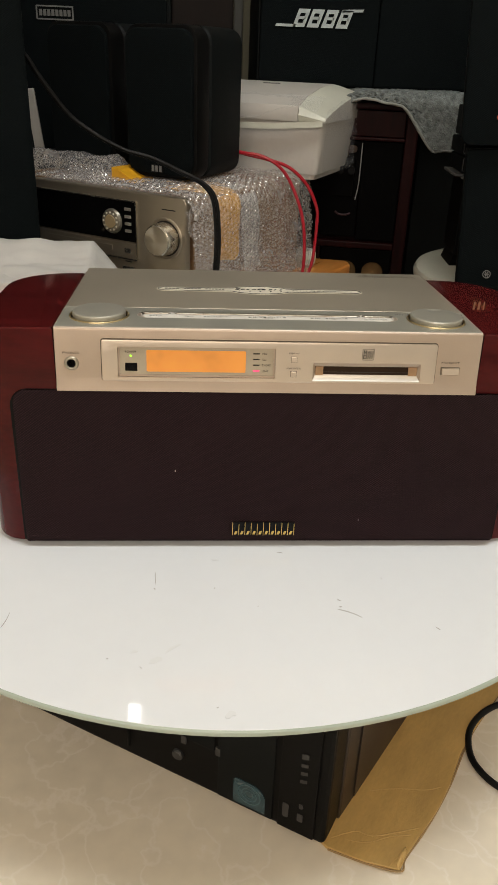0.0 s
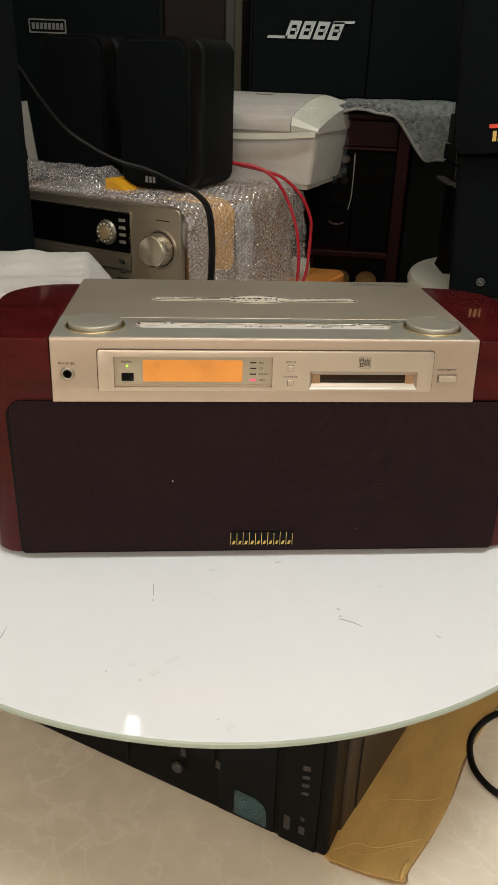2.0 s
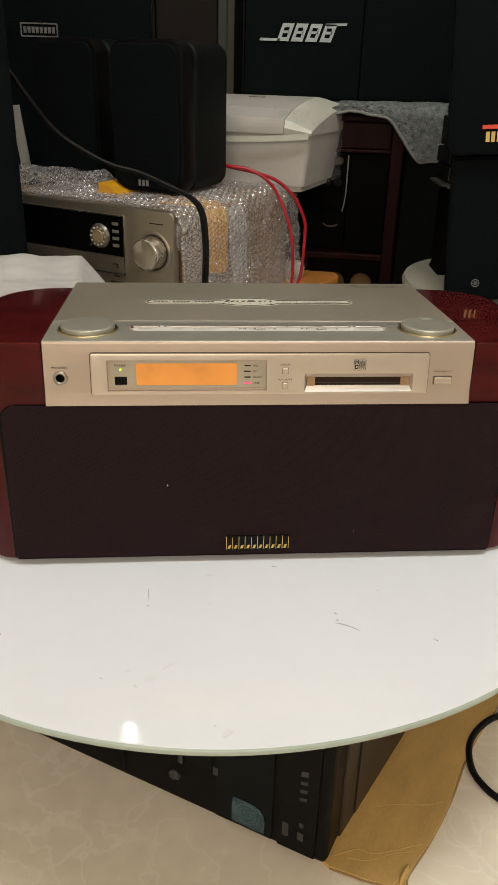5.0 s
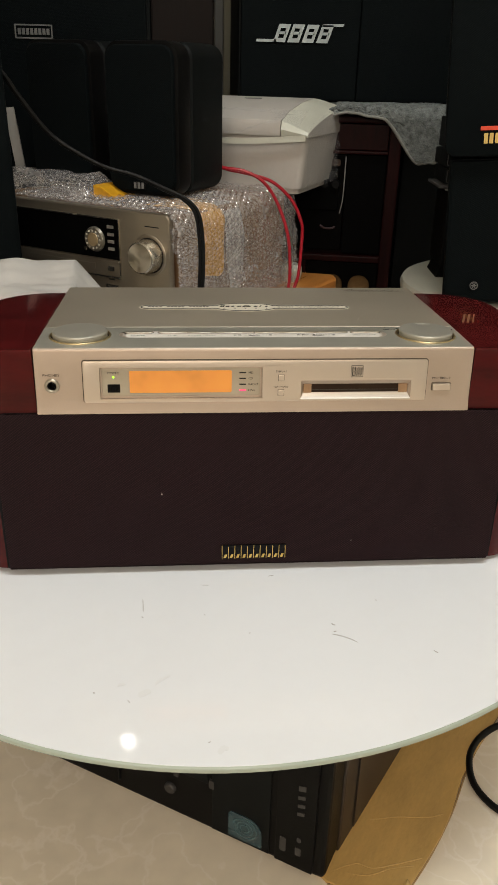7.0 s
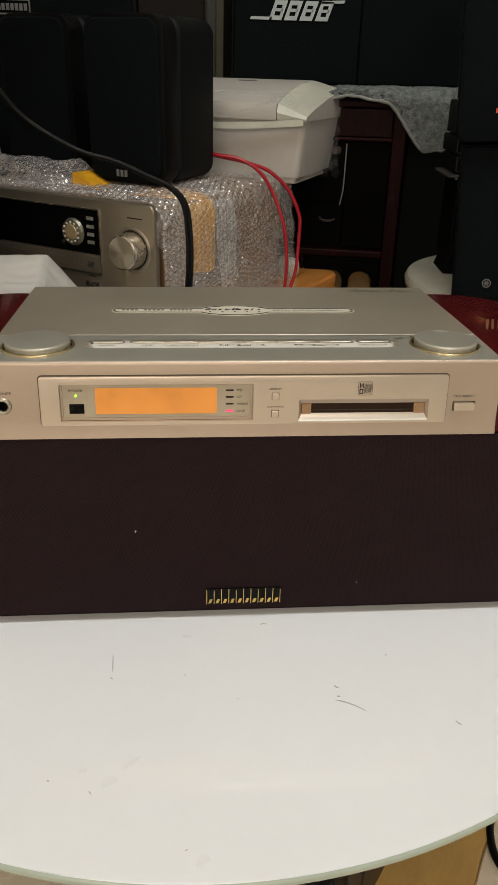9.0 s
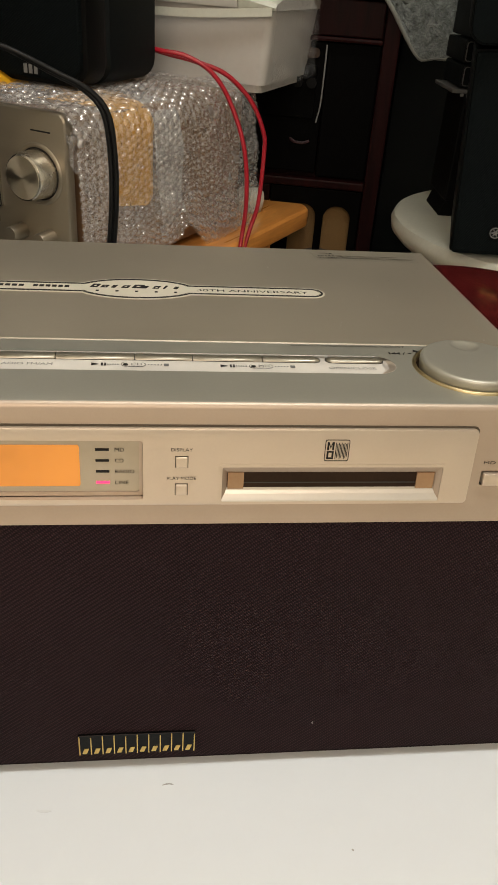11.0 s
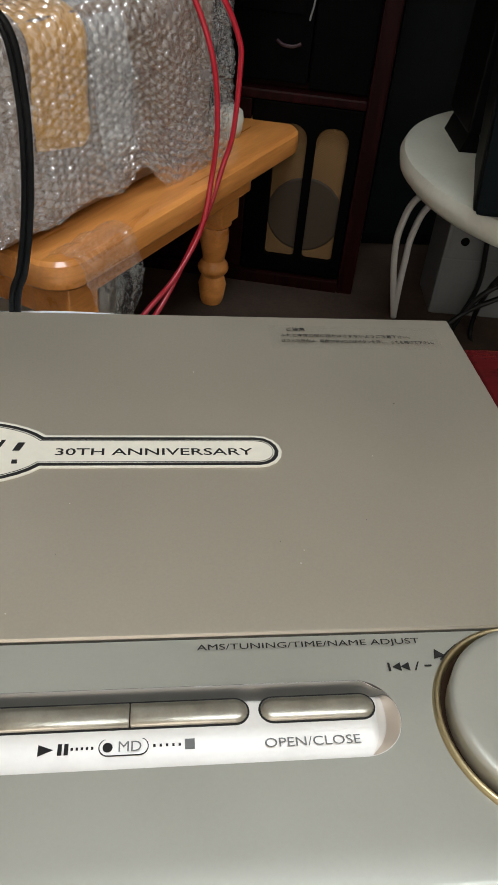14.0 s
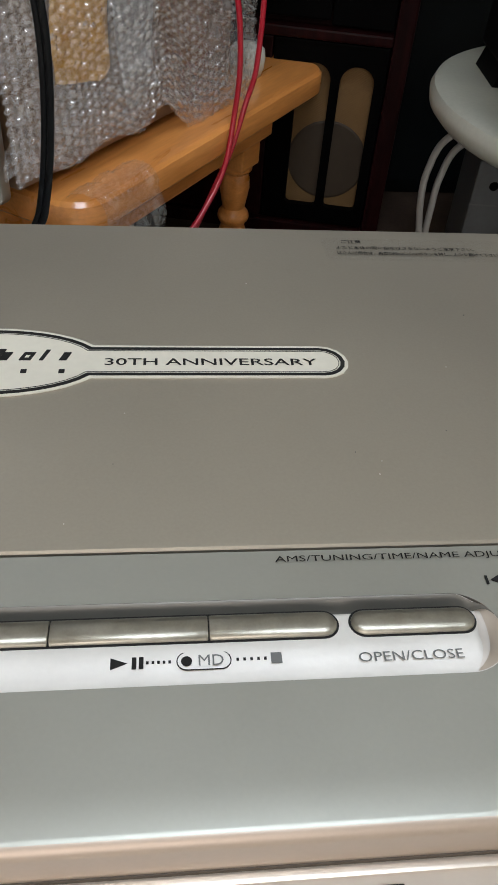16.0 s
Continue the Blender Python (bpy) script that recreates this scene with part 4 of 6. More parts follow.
            ring.append(bm.verts.new((x, cy + wy * s_, base)))
            rings.append(ring)
        for one, two in zip(rings, rings[1:]):
            for k in range(len(one) - 1):
                bm.faces.new((one[k], one[k + 1], two[k + 1], two[k]))
        bm.faces.new(rings[0]), bm.faces.new(rings[-1])
        return bm

    for x0, x1, a, b in ((-0.1165, -0.0912, 1, 1), (-0.0868, -0.06075, 1, 0), (-0.06045, -0.03535, 0, 0), (-0.03505, -0.00025, 0, 0), (0.00005, 0.02585, 0, 0), (0.02615, 0.05805, 0, 0), (0.05835, 0.0853, 0, 1), (0.0882, 0.1153, 1, 1)):
        part("button", key(x0, x1, a, b), M["worn_gold"], strip, "worn gold key", smooth="auto")
    for a, b in ((-0.1165, -0.0912), (-0.0868, 0.0853), (0.0882, 0.1153)):
        part("key_well", prism(pill(a - 0.0004, b + 0.0004, 0.0420, 0.0490, 8), 0.2215, 0.22575, "z"), M["ink"], strip, "dark gap round the keys")
    zt = 0.2249
    for word, w, x in (("POWER", 0.0125, -0.104), ("LINE", 0.0080, -0.0735), ("RADIO FM/AM", 0.0245, -0.0478), ("OPEN/CLOSE", 0.0225, 0.0995)):
        lettering(word, w * 0.98, UP(x, 0.0374, zt + 0.0006), M["legend"], strip, height=0.0022)
    for cx, word in ((-0.0022, "CD"), (0.0553, "MD")):
        y, z = 0.0381, zt + 0.0004
        part("symbol", prism([(cx - 0.0168, y - 0.0013), (cx - 0.0136, y), (cx - 0.0168, y + 0.0013)], z, z + 0.0002), M["ink"], strip)
        for dx in (-0.0126, -0.0112):
            part("symbol", box(cx + dx, cx + dx + 0.0009, y - 0.0013, y + 0.0013, z, z + 0.0002), M["ink"], strip)
        for dx in range(5):
            part("dot", box(cx - 0.0098 + dx * 0.0011, cx - 0.0093 + dx * 0.0011, y - 0.0003, y + 0.0003, z, z + 0.0002), M["ink"], strip)
            part("dot", box(cx + 0.0082 + dx * 0.0014, cx + 0.0087 + dx * 0.0014, y - 0.0003, y + 0.0003, z, z + 0.0002), M["ink"], strip)
        part("symbol", framed(pill(cx - 0.0038, cx + 0.0072, y - 0.0021, y + 0.0021, 6), pill(cx - 0.0036, cx + 0.0070, y - 0.0019, y + 0.0019, 6), z, z + 0.0002, "z"), M["ink"], strip)
        part("symbol", lathe([(0, z), (0.0011, z), (0.0011, z + 0.0002), (0, z + 0.0002)], 14, (cx - 0.0018, y, 0)), M["ink"], strip)
        lettering(word, 0.0050, UP(cx + 0.0031, y, z + 0.0003), M["legend"], strip, height=0.0024)
        part("symbol", box(cx + 0.0152, cx + 0.0174, y - 0.0012, y + 0.0012, z, z + 0.0002), M["legend"], strip)
    lettering("AMS/TUNING/TIME/NAME ADJUST", 0.0575, UP(0.1030, 0.0638, zt + 0.0002), M["ink"], fascia, height=0.0022)
    for k in range(2):
        part("symbol", prism([(0.1247 + k * 0.0022, 0.0572), (0.1268 + k * 0.0022, 0.0560), (0.1268 + k * 0.0022, 0.0584)], zt, zt + 0.0002), M["ink"], fascia, m=pose(-0.0018, -0.0007, 0))
    part("symbol", box(0.1236, 0.1241, 0.0560, 0.0584, zt, zt + 0.0002), M["ink"], fascia, m=pose(-0.0018, -0.0007, 0))
    part("symbol", prism([(0.1302, 0.0560), (0.1306, 0.0560), (0.1318, 0.0584), (0.1314, 0.0584)], zt, zt + 0.0002), M["ink"], fascia, m=pose(-0.0018, -0.0007, 0))
    part("symbol", box(0.1330, 0.1348, 0.0570, 0.0574, zt, zt + 0.0002), M["ink"], fascia, m=pose(-0.0018, -0.0007, 0))
    part("symbol", prism([(0.1362, 0.0592), (0.1392, 0.0600), (0.1368, 0.0620)], zt, zt + 0.0002), M["ink"], fascia, m=pose(-0.0018, -0.0007, 0))
    arc = [(0.1575 + 0.0288 * math.cos(a), 0.0415 + 0.0288 * math.sin(a)) for a in [radians(136 - i * 6.5) for i in range(8)]]
    part("symbol", prism(arc + [(0.1575 + (x - 0.1575) * 0.987, 0.0415 + (y - 0.0415) * 0.987) for x, y in arc[::-1]], zt, zt + 0.0002), M["ink"], fascia, m=pose(-0.0010, -0.0032, 0))
    for x0, x1 in ((0.1832, 0.1846), (0.1851, 0.1865), (0.1870, 0.1873)):
        part("symbol", prism([(x0, 0.0560), (x1, 0.0572), (x0, 0.0584)], 0.2247, 0.2249) if x1 - x0 > 0.001 else box(x0, x1, 0.0560, 0.0584, 0.2247, 0.2249), M["ink"], fascia)
    # two wide dials with gold rings
    for x, dimple in ((-0.1555, False), (0.1570, True)):
        # turned disc; one of the two has a finger dimple near its back edge
        bm, rings = bmesh.new(), []
        for r, z in [(0.0239, 0.2222), (0.0242, 0.2280), (0.0242, 0.2287), (0.0239, 0.2294), (0.0233, 0.2298), (0.0224, 0.2300)] + [(0.0224 * k / 26, 0.2300) for k in range(25, 0, -1)]:
            ring = []
            for i in range(96):
                a = 2 * math.pi * i / 96
                q = math.hypot(r * math.cos(a) - 0.0018, r * math.sin(a) - 0.0162) / 0.0067
                ring.append(bm.verts.new((x + r * math.cos(a), 0.0399 + r * math.sin(a), z - (0.0014 * (1 - q ** 2.6) if dimple and q < 1 and z > 0.2285 else 0))))
            rings.append(ring)
        for one, two in zip(rings, rings[1:]):
            for i in range(96):
                bm.faces.new((one[i - 1], one[i], two[i], two[i - 1]))
        bm.faces.new(rings[-1])
        dial = part("dial", bm, M["dial"], s, "wide champagne dial", smooth=True)
        part("dial_gap", lathe([(0.0228, 0.2234), (0.0257, 0.2234)], 72, (x, 0.0403, 0), caps=False), M["slot_dark"], dial, "dark gap round the dial")
        part("ring", lathe([(0.0253, 0.2230), (0.0255, 0.2252), (0.0262, 0.2260), (0.0270, 0.2256), (0.0274, 0.2246), (0.0266, 0.2232)], 72, (x, 0.0403, 0), caps=False), M["gold_ring"], dial, "gold ring", smooth=True)
    # front: bezel with display window and disc slot
    bezel = part("bezel", prism(rrect(-0.1502, 0.1502, 0.1772, 0.2142, 0.0022), 0.0, -0.0024, "y", 0.0007), M["bright_panel"], s, "pale champagne bezel", smooth="auto")
    part("bezel_gap", framed(rrect(-0.1510, 0.1510, 0.1764, 0.2150, 0.0028), rrect(-0.150, 0.150, 0.1774, 0.2140, 0.002), 0.0, -0.0003), M["seam"], s)
    carve(bezel, prism(rrect(-0.1362, 0.0042, 0.1802, 0.2086, 0.0012), -0.01, 0.01, "y"))
    carve(bezel, prism(rrect(0.0380, 0.1366, 0.1788, 0.1962, 0.0012), -0.01, 0.01, "y"))
    win = part("display_window", box(-0.1364, 0.0044, -0.0008, 0.004, 0.1800, 0.2088), M["window"], s, "smoked display window", m=pose(0, 0.0022, 0))
    part("window_rim", framed(rrect(-0.1360, 0.0040, 0.1804, 0.2084, 0.0012), rrect(-0.1345, 0.0025, 0.1822, 0.2070, 0.0010), -0.0008, -0.0018), M["champagne"], win)
    part("display", prism(rrect(-0.1110, -0.0225, 0.1848, 0.2045, 0.0011), -0.0007, -0.0012, "y"), M["amber"], win, "glowing amber display")
    part("sensor_window", box(-0.1300, -0.1192, -0.0013, -0.0007, 0.1852, 0.1926, 0.0002, 1), M["gloss_black"], win)
    part("sensor", box(-0.1262, -0.1228, -0.0016, -0.0013, 0.1868, 0.1905), M["black"], win)
    part("power_lamp", lathe([(0, -0.0016), (0.0009, -0.0015), (0.0010, -0.0007)], 12, (-0.1248, 0, 0.1990), axis="y"), M["green"], win, "lit green lamp")
    lettering("POWER", 0.0100, FRONT(-0.1248, -0.0012, 0.2028), M["ink"], win, height=0.0020)
    for word, w, z, m in (("MD", 0.0040, 0.2024, "ink"), ("CD", 0.0037, 0.1972, "ink"), ("RADIO", 0.0082, 0.1919, "ink"), ("LINE", 0.0058, 0.1865, "red")):
        part("indicator", box(-0.0158, -0.0101, -0.0012, -0.0007, z - 0.0005, z + 0.0005), M[m] if m == "red" else M["ink"], win, "lit red bar" if m == "red" else "")
        lettering(word, w, FRONT(-0.0077 + w / 2, -0.0011, z), M["ink"], win, height=0.0019)
    for word, w, zt_, zb in (("DISPLAY", 0.0092, 0.2046, 0.1988), ("PLAY MODE", 0.0125, 0.1908, 0.1854)):
        lettering(word, w, FRONT(0.0206, -0.0026, zt_), M["ink"], bezel, height=0.0016)
        part("key_gap", box(0.0178, 0.0234, -0.00250, -0.0022, zb - 0.0028, zb + 0.0028), M["seam"], bezel)
        part("key", box(0.0181, 0.0231, -0.0034, -0.0022, zb - 0.0025, zb + 0.0025, 0.0006), M["bright_panel"], bezel)
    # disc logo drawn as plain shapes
    logo = part("disc_logo", framed(rrect(0.0819, 0.0927, 0.1992, 0.2096, 0.0010), rrect(0.0822, 0.0924, 0.1995, 0.2093, 0.0008), -0.0024, -0.0026), M["ink"], bezel)
    for z0, z1 in ((0.2046, 0.2084), (0.2003, 0.2041)):
        part("logo_bar", box(0.0829, 0.0837, -0.0026, -0.0024, z0, z1), M["ink"], logo)
        part("logo_bar", box(0.0851, 0.0859, -0.0026, -0.0024, z0, z1), M["ink"], logo)
    part("logo_bar", prism([(0.0837, 0.2084), (0.0844, 0.2062), (0.0851, 0.2084), (0.0851, 0.2074), (0.0844, 0.2052), (0.0837, 0.2074)], -0.0026, -0.0024, "y"), M["ink"], logo)
    for z in (0.2003, 0.2034):
        part("logo_bar", box(0.0837, 0.0853, -0.0026, -0.0024, z, z + 0.0007), M["ink"], logo)
    for i in range(9):
        part("logo_line", box(0.0866 + i * 0.00062, 0.0869 + i * 0.00062, -0.0026, -0.0024, 0.2003 + 0.0006 * (i % 3), 0.2081 - 0.0007 * (i % 2)), M["ink"], logo)
    # slot: chamfered frame, tan sides, black mouth, bright lip
    slot = part("disc_slot", box(0.0382, 0.1364, 0.0003, 0.012, 0.178, 0.197), M["slot_dark"], s, "dark disc slot mouth")
    part("slot_top", prism([(-0.0020, 0.1958), (0.0002, 0.1919), (0.0014, 0.1964), (-0.0020, 0.1964)], 0.0381, 0.1365, "x"), M["champagne"], slot)
    part("slot_lip", prism([(-0.0026, 0.1788), (-0.0026, 0.1795), (-0.0019, 0.1803), (-0.0008, 0.1818), (-0.0001, 0.1834), (0.0001, 0.1846), (0.0014, 0.1788)], 0.0381, 0.1365, "x"), M["lip"], slot, "bright sloping lip")
    for a, b in ((0.0382, 0.0408), (0.1365, 0.1338)):
        part("slot_side", prism([(a, -0.0022), (b, 0.0006), (b, 0.0014), (a, 0.0014)], 0.1792, 0.1962, "z"), M["champagne"], slot)
    for a, b in ((0.0408, 0.0478), (0.1258, 0.1338)):
        part("slot_block", box(a, b, -0.0005, 0.0022, 0.1842, 0.1921), M["tan"], slot, "tan plastic block")
    part("shutter", box(0.0480, 0.1256, 0.0000, 0.0020, 0.1896, 0.1926), M["slot_dark"], slot)
    part("shutter_edge", box(0.0480, 0.1256, 0.0001, 0.0020, 0.1866, 0.1871), M["dim_print"], slot)
    part("slot_frame", framed(rrect(0.0368, 0.1378, 0.1776, 0.1976, 0.0014), rrect(0.0381, 0.1365, 0.1789, 0.1962, 0.0008), -0.0023, -0.0027), M["bright_panel"], slot, "raised champagne slot frame")
    # eject key and headphone socket
    part("eject_key", box(0.1564, 0.1726, -0.0022, 0.004, 0.1860, 0.1920, 0.0008), M["bright_panel"], s, "champagne eject key")
    part("key_well", box(0.1556, 0.1734, 0.0012, 0.0055, 0.1852, 0.1928), M["ink"], s)
    lettering("MD EJECT", 0.0168, FRONT(0.1642, -0.0003, 0.1968), M["ink"], fascia, height=0.0021)
    lettering("PHONES", 0.0140, FRONT(-0.1772, -0.0003, 0.2015), M["ink"], fascia, height=0.0021)
    jack = part("headphone_socket", lathe([(0.0038, 0.008), (0.0038, -0.0012), (0.0046, -0.0018), (0.0058, -0.0014), (0.0065, -0.0002), (0.0065, 0.001)], 36, (-0.177, 0, 0.192), axis="y", caps=False), M["worn_gold"], s, "gold-ringed headphone socket", smooth=True)
    part("socket_hole", lathe([(0, 0.006), (0.0039, 0.006), (0.0039, 0.0062), (0, 0.0062)], 24, (-0.177, 0, 0.192), axis="y"), M["gloss_black"], jack)
    part("socket_sleeve", lathe([(0.0027, 0.006), (0.0027, -0.0003), (0.0039, -0.0003), (0.0039, 0.006)], 24, (-0.177, 0, 0.192), axis="y", caps=False), M["gloss_black"], jack)

    # the top falls a little towards the back, and the champagne front leans back
    for ob in s.children_recursive:
        at = ob.matrix_basis.translation
        if at.z > 0.17:
            ob.location.z = at.z - 0.03 * max(0, at.y - 0.035)
            ob.location.y = at.y + (0.08 * (at.z - 0.178) if at.y < 0.006 else 0)
        else:
            for v in ob.data.vertices:
                if v.co.y < 0.006 and v.co.z > 0.178:
                    v.co.y += 0.08 * (v.co.z - 0.178)
                elif v.co.z > 0.2:
                    v.co.z -= 0.03 * max(0, v.co.y - 0.035)


stereo()


# ---- behind the stereo: bench, receiver, speakers ----
RZ = -34.8  # the bench and what is on it stand turned
BENCH = pose(-0.08, 0.60, 0, 0, 0, RZ)


def bench():
    b = thing("pine_bench", "low varnished pine bench with turned legs", "bench", BENCH)
    part("seat", prism(rrect(-0.30, 0.050, 0.046, 0.582, 0.036, 8), 0.220, 0.253, "z", 0.010, seg=3), M["pine"], b, smooth="auto")
    part("apron", box(-0.010, 0.010, 0.10, 0.50, 0.175, 0.218, 0.003), M["pine"], b)
    part("apron", box(-0.26, 0.0, 0.085, 0.105, 0.165, 0.218, 0.003), M["pine"], b)
    leg = [(0.0, 0.0), (0.014, 0.0), (0.018, 0.010), (0.021, 0.034), (0.0165, 0.049), (0.022, 0.056), (0.0232, 0.061), (0.022, 0.066), (0.0160, 0.074), (0.0185, 0.088), (0.0212, 0.104), (0.0205, 0.118), (0.0190, 0.126), (0.0235, 0.131), (0.0235, 0.137)]
    for x, y in ((-0.262, 0.092), (0.012, 0.092), (-0.262, 0.500), (-0.025, 0.465)):
        one = part("leg", lathe(leg, 32, (x, y, 0)), M["pine"], b, smooth="auto")
        part("leg_block", box(x - 0.024, x + 0.024, y - 0.024, y + 0.024, 0.136, 0.219, 0.003), M["pine"], one)
    part("stretcher", box(-0.25, 0.0, 0.083, 0.101, 0.06, 0.085, 0.004), M["pine"], b)


def receiver():
    r = thing("stereo_receiver", "champagne metal receiver with large volume knob, wrapped in bubble wrap", "receiver", BENCH)
    part("body", box(-0.43, -0.006, 0.03, 0.40, 0.262, 0.445, 0.002), M["carton"], r, "body under brown wrapping")
    face = part("faceplate", prism(rrect(-0.436, 0.0, 0.258, 0.452, 0.010), 0.014, 0.0, "y", 0.004, seg=3), M["receiver"], r, smooth="auto")
    for x in (-0.39, -0.05):
        for y in (0.06, 0.32):
            part("foot", lathe([(0, 0.2535), (0.02, 0.2535), (0.022, 0.262), (0, 0.262)], 20, (x, y, 0)), M["black"], r)
    part("panel_rim", framed(rrect(-0.330, -0.097, 0.3405, 0.4375, 0.002), rrect(-0.328, -0.099, 0.3425, 0.4355, 0.001), 0.0, -0.003), M["steel"], face)
    disp = part("display_panel", box(-0.328, -0.099, -0.002, 0.0, 0.371, 0.4355), M["gloss_black"], face, "black display panel")
    part("lower_panel", box(-0.328, -0.099, -0.0025, 0.0, 0.343, 0.368, 0.001), M["receiver"], face)
    part("groove", box(-0.30, -0.150, -0.0035, -0.0025, 0.352, 0.361, 0.0006), M["receiver"], face)
    part("small_key", box(-0.123, -0.109, -0.0042, -0.0025, 0.352, 0.360, 0.0008), M["steel"], face)
    sel = part("selector_dial", lathe([(0, -0.008), (0.0150, -0.008), (0.0185, -0.0066), (0.0198, -0.004), (0.0205, -0.002)], 48, (-0.148, 0, 0.4005), axis="y"), M["worn_gold"], disp, "gold dial with cream dots", smooth="auto")
    for i in range(12):
        a = 2 * math.pi * i / 12
        part("dot", lathe([(0, -0.0092), (0.0017, -0.0087), (0.0018, -0.0078)], 10, (-0.148 + 0.0143 * math.cos(a), 0, 0.4005 + 0.0143 * math.sin(a)), axis="y"), M["cream"], sel)
    part("dial_face", lathe([(0, -0.0092), (0.0105, -0.0090), (0.0114, -0.0078)], 28, (-0.148, 0, 0.4005), axis="y"), M["gold_plastic"], sel)
    part("small_key", lathe([(0, -0.005), (0.003, -0.005), (0.0035, -0.002)], 14, (-0.168, 0, 0.384), axis="y"), M["steel"], disp)
    for z in (0.424, 0.412, 0.4005, 0.389):
        part("key", box(-0.121, -0.108, -0.0036, -0.002, z - 0.0032, z + 0.0018, 0.0006), M["lip"], disp)
    # volume knob with a spun face
    vol = part("volume_knob", lathe([(0, -0.026), (0.022, -0.026), (0.0245, -0.0245), (0.0255, -0.021), (0.0262, -0.004), (0.0268, 0.0)], 64, (-0.040, 0, 0.386), axis="y"), M["steel"], face, "large spun metal volume knob", smooth="auto")
    part("knob_face", lathe([(0, -0.0264), (0.0226, -0.0264), (0.0228, -0.0258), (0, -0.0258)], 64, (-0.040, 0, 0.386), axis="y"), M["spun"], vol, smooth="auto")
    part("knob_recess", lathe([(0.028, -0.0005), (0.031, -0.0030), (0.0335, -0.0005)], 64, (-0.040, 0, 0.386), axis="y", caps=False), M["receiver"], face, smooth=True)
    part("knob_shadow_gap", lathe([(0.0268, -0.0006), (0.0286, -0.0006)], 64, (-0.040, 0, 0.386), axis="y", caps=False), M["ink"], vol)
    part("mark", box(-0.047, -0.020, -0.0004, 0.0, 0.4305, 0.432), M["ink"], face)
    for x in (-0.070, -0.028):
        part("small_knob", lathe([(0, -0.022), (0.0075, -0.022), (0.0085, -0.020), (0.009, 0.0)], 28, (x, 0, 0.318), axis="y"), M["receiver"], face, smooth="auto")
    part("mark", box(-0.125, -0.112, -0.0004, 0.0, 0.336, 0.338), M["ink"], face)
    part("key", box(-0.130, -0.104, -0.003, 0.0, 0.322, 0.329, 0.0008), M["steel"], face)


def bubbles(x, y, pitch=0.0126):
    """Height of a hexagonal field of bubbles, some burst."""
    row = round(y / (pitch * 0.866))
    best = 0
    for r in (row - 1, row, row + 1):
        off = pitch / 2 * (r % 2)
        c = round((x - off) / pitch)
        dx, dy = x - (c * pitch + off), y - r * pitch * 0.866
        d = math.hypot(dx, dy) / (pitch * 0.46)
        if d < 1:
            h = math.sin(c * 12.9898 + r * 78.233) * 43758.5453
            h -= math.floor(h)
            tilt = 1 + 0.32 * (math.cos(h * 40) * dx + math.sin(h * 40) * dy) / (pitch * 0.46)
            best = max(best, (1 - d**3.4) ** 0.6 * (1 - 0.22 * max(0, 1 - d * 1.6)) * (0.0025 + 0.0011 * h if h > 0.10 else 0.0009) * tilt)
    return best


